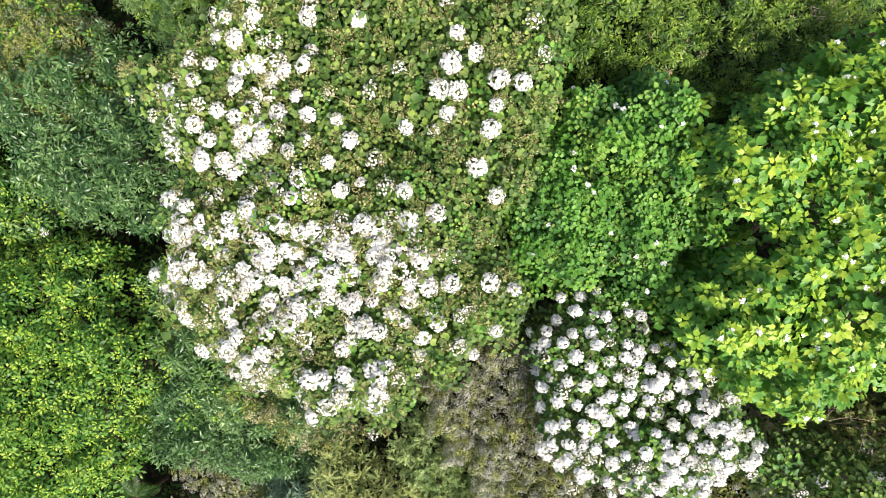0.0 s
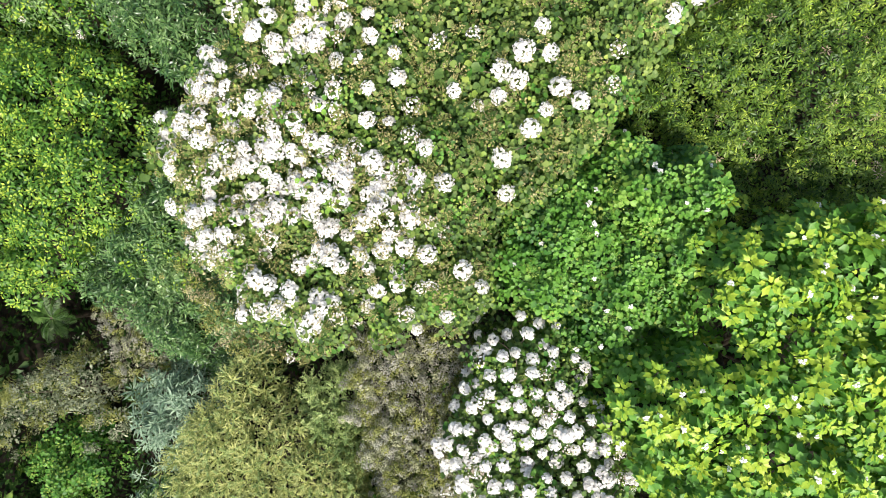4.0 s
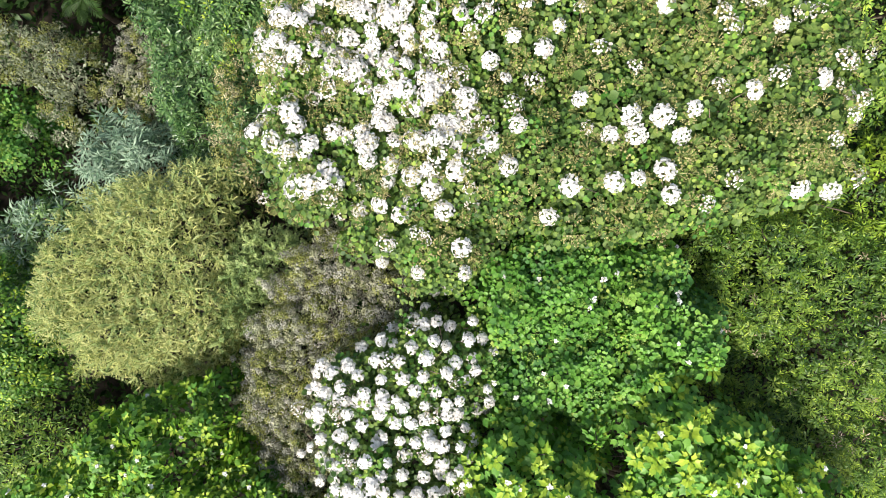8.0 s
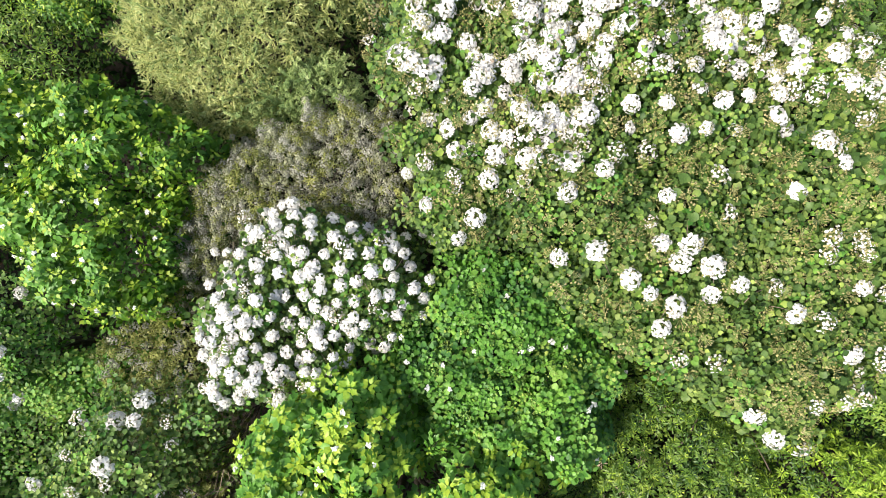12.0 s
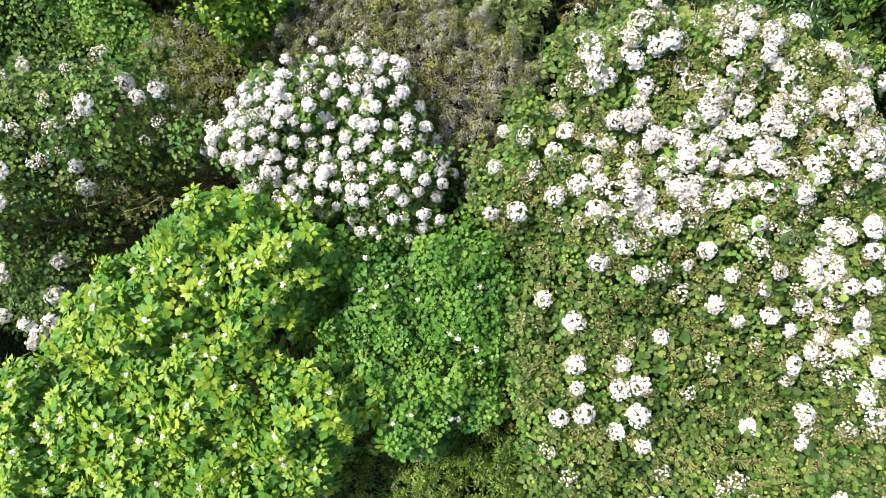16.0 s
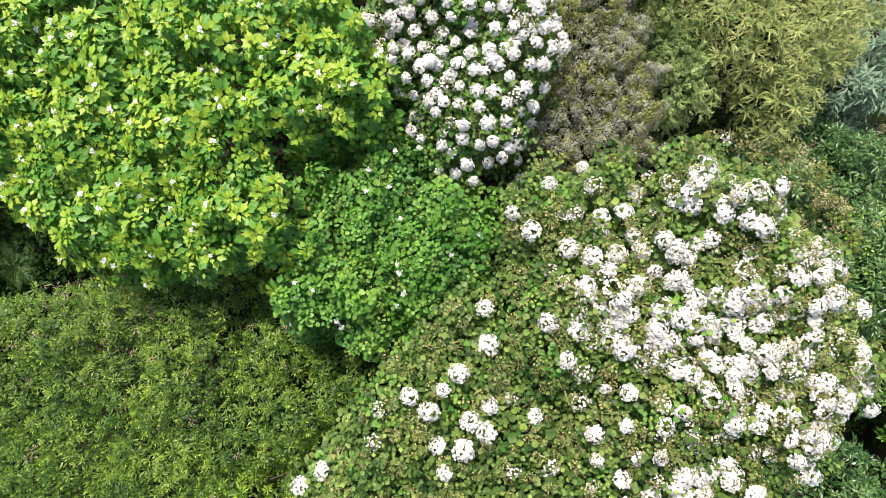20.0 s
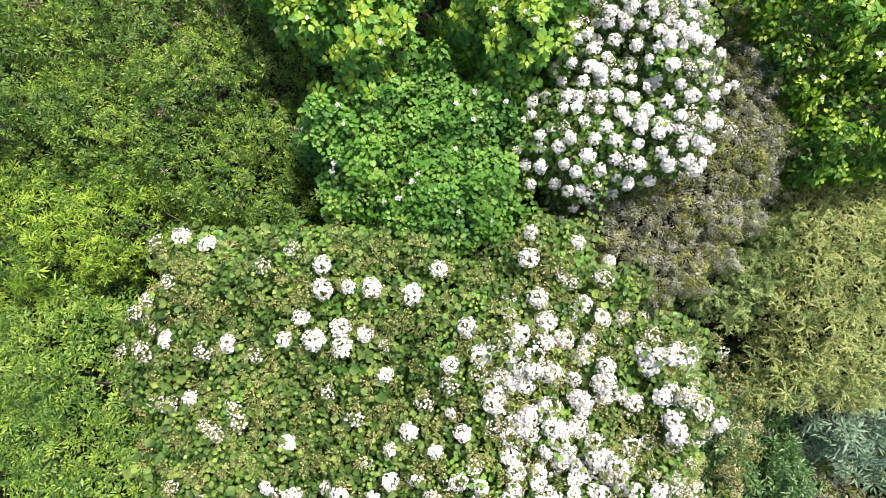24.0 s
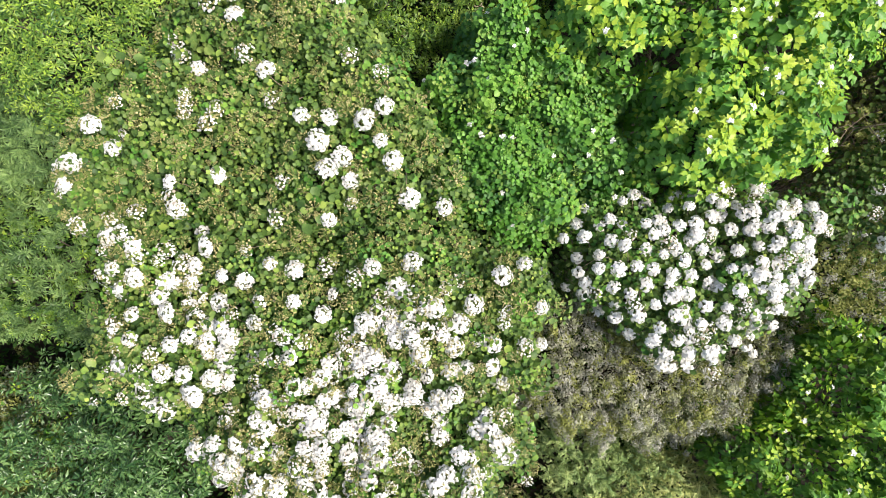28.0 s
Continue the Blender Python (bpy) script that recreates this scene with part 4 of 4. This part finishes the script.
annex = plain("flowering_shrub", "open shrub with dark green leaves and few white heads", "flowering shrub", (("deep", 0.6), ("round", 0.4)), 0.22, 411, 3.3,
              [(4.37, -6.72), (2.85, -5.74), (3.04, -4.89), (3.48, -4.60), (4.23, -4.91), (5.08, -5.61)], closed=0.35)
bloom(*annex, 412, 0.3, lambda x, y: 0.3 + 0 * x, lambda r, x, y: "full" if r.uniform() < 0.6 else "half", size=0.8)
plain("green_shrub", "small deep green shrub with round leaves", "shrub", (("deep", 1.0),), 0.19, 421, 2.9,
      [(4.20, -5.02), (3.50, -4.83), (3.19, -4.21), (3.12, -3.74), (3.88, -3.95), (4.49, -4.42)])
plain("lance_leaved_shrub", "grey-green shrub with lance-shaped leaves", "shrub", (("blue", 0.6), ("silver", 0.4)), 0.17, 431, 1.9,
      [(-3.67, -7.01), (-3.52, -5.91), (-2.98, -5.62), (-2.40, -6.20), (-1.77, -6.66), (-2.04, -7.32), (-2.81, -7.38)])
plain("green_shrub", "dim green shrub with round leaves behind the others", "shrub", (("deep", 0.5), ("round", 0.5)), 0.22, 441, 1.9,
      [(6.49, -7.32), (3.87, -6.10), (4.21, -4.75), (5.15, -4.78), (7.21, -5.49)], closed=0.1)

# ---- a tree fern in the shade, and a tangle of bare stems ----
def frond(rng, length):
    """A feather-shaped frond that arches outward along +y: a midrib and pairs of toothed leaflets."""
    n = 26
    t = np.linspace(0.08, 1, n)
    rib = np.c_[0 * t, length * t * (1 - 0.12 * t), length * (0.35 * t - 0.5 * t**2)]
    got = []
    for side in (-1, 1):
        long = length * 0.24 * np.sin(np.clip(t * 1.05, 0, 1) * math.pi) ** 0.6 + 0.01
        az = side * -1.25 + rng.normal(0, 0.06, n)
        got.append(spread(LANCE, rib, turn_xyz(np.full(n, -0.25) + rng.normal(0, 0.08, n), np.zeros(n), az), np.c_[long * 0.2, long, long], np.zeros(n, int)))
    got.append(tube(rib[::4], np.linspace(0.012, 0.004, len(rib[::4])), 4))
    return join(got)


def tree_fern(x, y, z, seed, count=11):
    rng = np.random.default_rng(seed)
    root = tagged(new("tree_fern"), label="green tree fern with arching feathery fronds in shade", category="fern", group="tree ferns in the shade")
    root.matrix_world = pose(x, y, 0)
    v, f, ix = tube([(0, 0, -0.05), (0.03, 0.02, z * 0.5), (0, 0, z)], [0.1, 0.08, 0.09])
    part("trunk", mesh_of("trunk", v, f, ("bark",), ix), root)
    meshes = [mesh_of("frond", *frond(rng, 0.52)[:2], ("fern",), np.zeros(len(frond(np.random.default_rng(1), 0.52)[1]), int)) for _ in range(3)]
    for k in range(count):
        part("frond", meshes[k % 3], root, Matrix.Translation((0, 0, z)) @ pose(0, 0, 0, rng.uniform(-5, 25), rng.uniform(-8, 8), k * 360 / count + rng.uniform(-12, 12)))


for fx, fy, fz, fs in [(-6.54, -4.60, 0.85, 0), (7.2, 4.2, 0.8, 1)]:
    tree_fern(fx, fy, fz, fs)


def tangle(name, label, outline, top, seed, count):
    """Thin bare stems that arch and cross over the dark ground."""
    rng = np.random.default_rng(seed)
    crown = Crown(outline, top, seed)
    x, y = crown.points(rng, 0.3, 0.0)
    pick = rng.integers(0, len(x), (count, 2))
    root = tagged(new(name), label=label, category="shrub")
    base = np.array([x.mean(), y.mean(), 0.0])
    root.matrix_world = pose(*base)
    for a, b in pick:
        p0 = np.array([x[a], y[a], rng.uniform(-0.05, 0.4)])
        p1 = np.array([x[b], y[b], top * rng.uniform(0.7, 1.12)])
        t = np.linspace(0, 1, 8)[:, None]
        line = p0 * (1 - t) + p1 * t
        line[:, 2] += np.sin(t[:, 0] * math.pi) * rng.uniform(0.1, 0.5)
        line[1:] += rng.normal(0, 0.04, (7, 3))
        got = [tube(line, np.linspace(0.016, 0.005, 8), 5)]
        for k in (3, 4, 5, 6):
            got.append(tube([line[k], line[k] + rng.normal(0, 0.1, 3), line[k] + rng.normal(0, 0.22, 3)], [0.006, 0.005, 0.003], 4))
        v, f, ix = join(got)
        part("stem", mesh_of("stem", v - base, f, ("twig",), ix), root)
    n = 600
    i = rng.integers(0, len(x), n)
    places = np.c_[x[i], y[i], rng.uniform(0.3, 0.95, n) * top] + rng.normal(0, 0.08, (n, 3)) - base
    v, f, ix = join([spread(VARIANTS["heath"][k][:2], places[k::5], turn_xyz(*rng.normal(0, 0.6, (3, len(places[k::5])))), np.full((len(places[k::5]), 3), 0.8), np.zeros(len(places[k::5]), int)) for k in range(5)])
    part("leaf_mass", mesh_of("leaf_mass", v, f, ("heath_green",), np.zeros(len(f), int)), root, kind="stuff")


tangle("twiggy_shrub", "half-bare tangle of thin brown stems over dark soil", [(6.51, -2.83), (4.11, -2.68), (3.89, -2.03), (4.63, -1.84), (5.78, -1.71), (6.34, -1.79)], 3.2, 401, 90)
plain("straggly_shrub", "open olive-brown shrub with mixed small leaves", "shrub", (("heath_green", 0.5), ("round", 0.5)), 0.2, 402, 3.1,
      [(6.51, -2.83), (4.11, -2.68), (3.89, -2.03), (4.63, -1.84), (5.78, -1.71), (6.34, -1.79)], closed=-0.1, stems=5)
plain("low_fern_bed", "low ferny growth on shaded soil, coloured near black for shade", "undergrowth", (("under", 1.0),), 0.16, 451, 0.6,
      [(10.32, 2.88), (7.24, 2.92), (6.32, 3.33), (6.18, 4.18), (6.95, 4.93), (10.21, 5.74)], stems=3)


# ---- the shrubbery that goes on all round ----
def outer_shrubbery(inner, outer, count, seed):
    """Masses of plain shrubs beyond the ones seen, coarser with distance, as one object."""
    rng = np.random.default_rng(seed)
    r, a = inner * (outer / inner) ** rng.uniform(0, 1, count), rng.uniform(0, 6.28, count)
    x, y = r * np.cos(a), r * np.sin(a)
    top = 2.6 + 0.8 * waves(x, y, seed, 2.6) + 0.4 * waves(x, y, seed + 1, 0.9)
    z = np.where(rng.uniform(0, 1, count) < 0.75, top, top * rng.uniform(0.05, 1, count))
    kinds = ("bright", "olive", "blue", "glossy")
    kind = np.clip(((waves(x, y, seed + 2, 3.0) + 1) * 2).astype(int), 0, 3)
    turns = aligned(np.c_[rng.normal(0, 0.4, (count, 2)), np.ones(count)], rng.uniform(0, 6.28, count))
    sprays = [rosette(rng, CHIP, 15, 0.26, 0.5, (-30, 45), 0.16, 0.16) for _ in range(5)]
    pieces = []
    for k in range(len(kinds)):
        for w in range(5):
            pick = (kind == k) & (np.arange(count) % 5 == w)
            size = np.repeat((r[pick] / 9.0 * rng.uniform(0.8, 1.3, pick.sum()))[:, None], 3, 1)
            vs, fs, _ = spread(sprays[w][:2], np.c_[x, y, z][pick], turns[pick], size, np.zeros(pick.sum(), int))
            pieces.append((vs, fs, np.full(len(fs), k)))
    v, f, ix = join(pieces)
    return tagged(new("shrubbery", mesh_of("shrubbery", v, f, kinds, ix)), label="dense mixed green shrubbery stretching away around", category="shrubbery", kind="stuff")


outer_shrubbery(8.8, 30.0, 8000, 501)
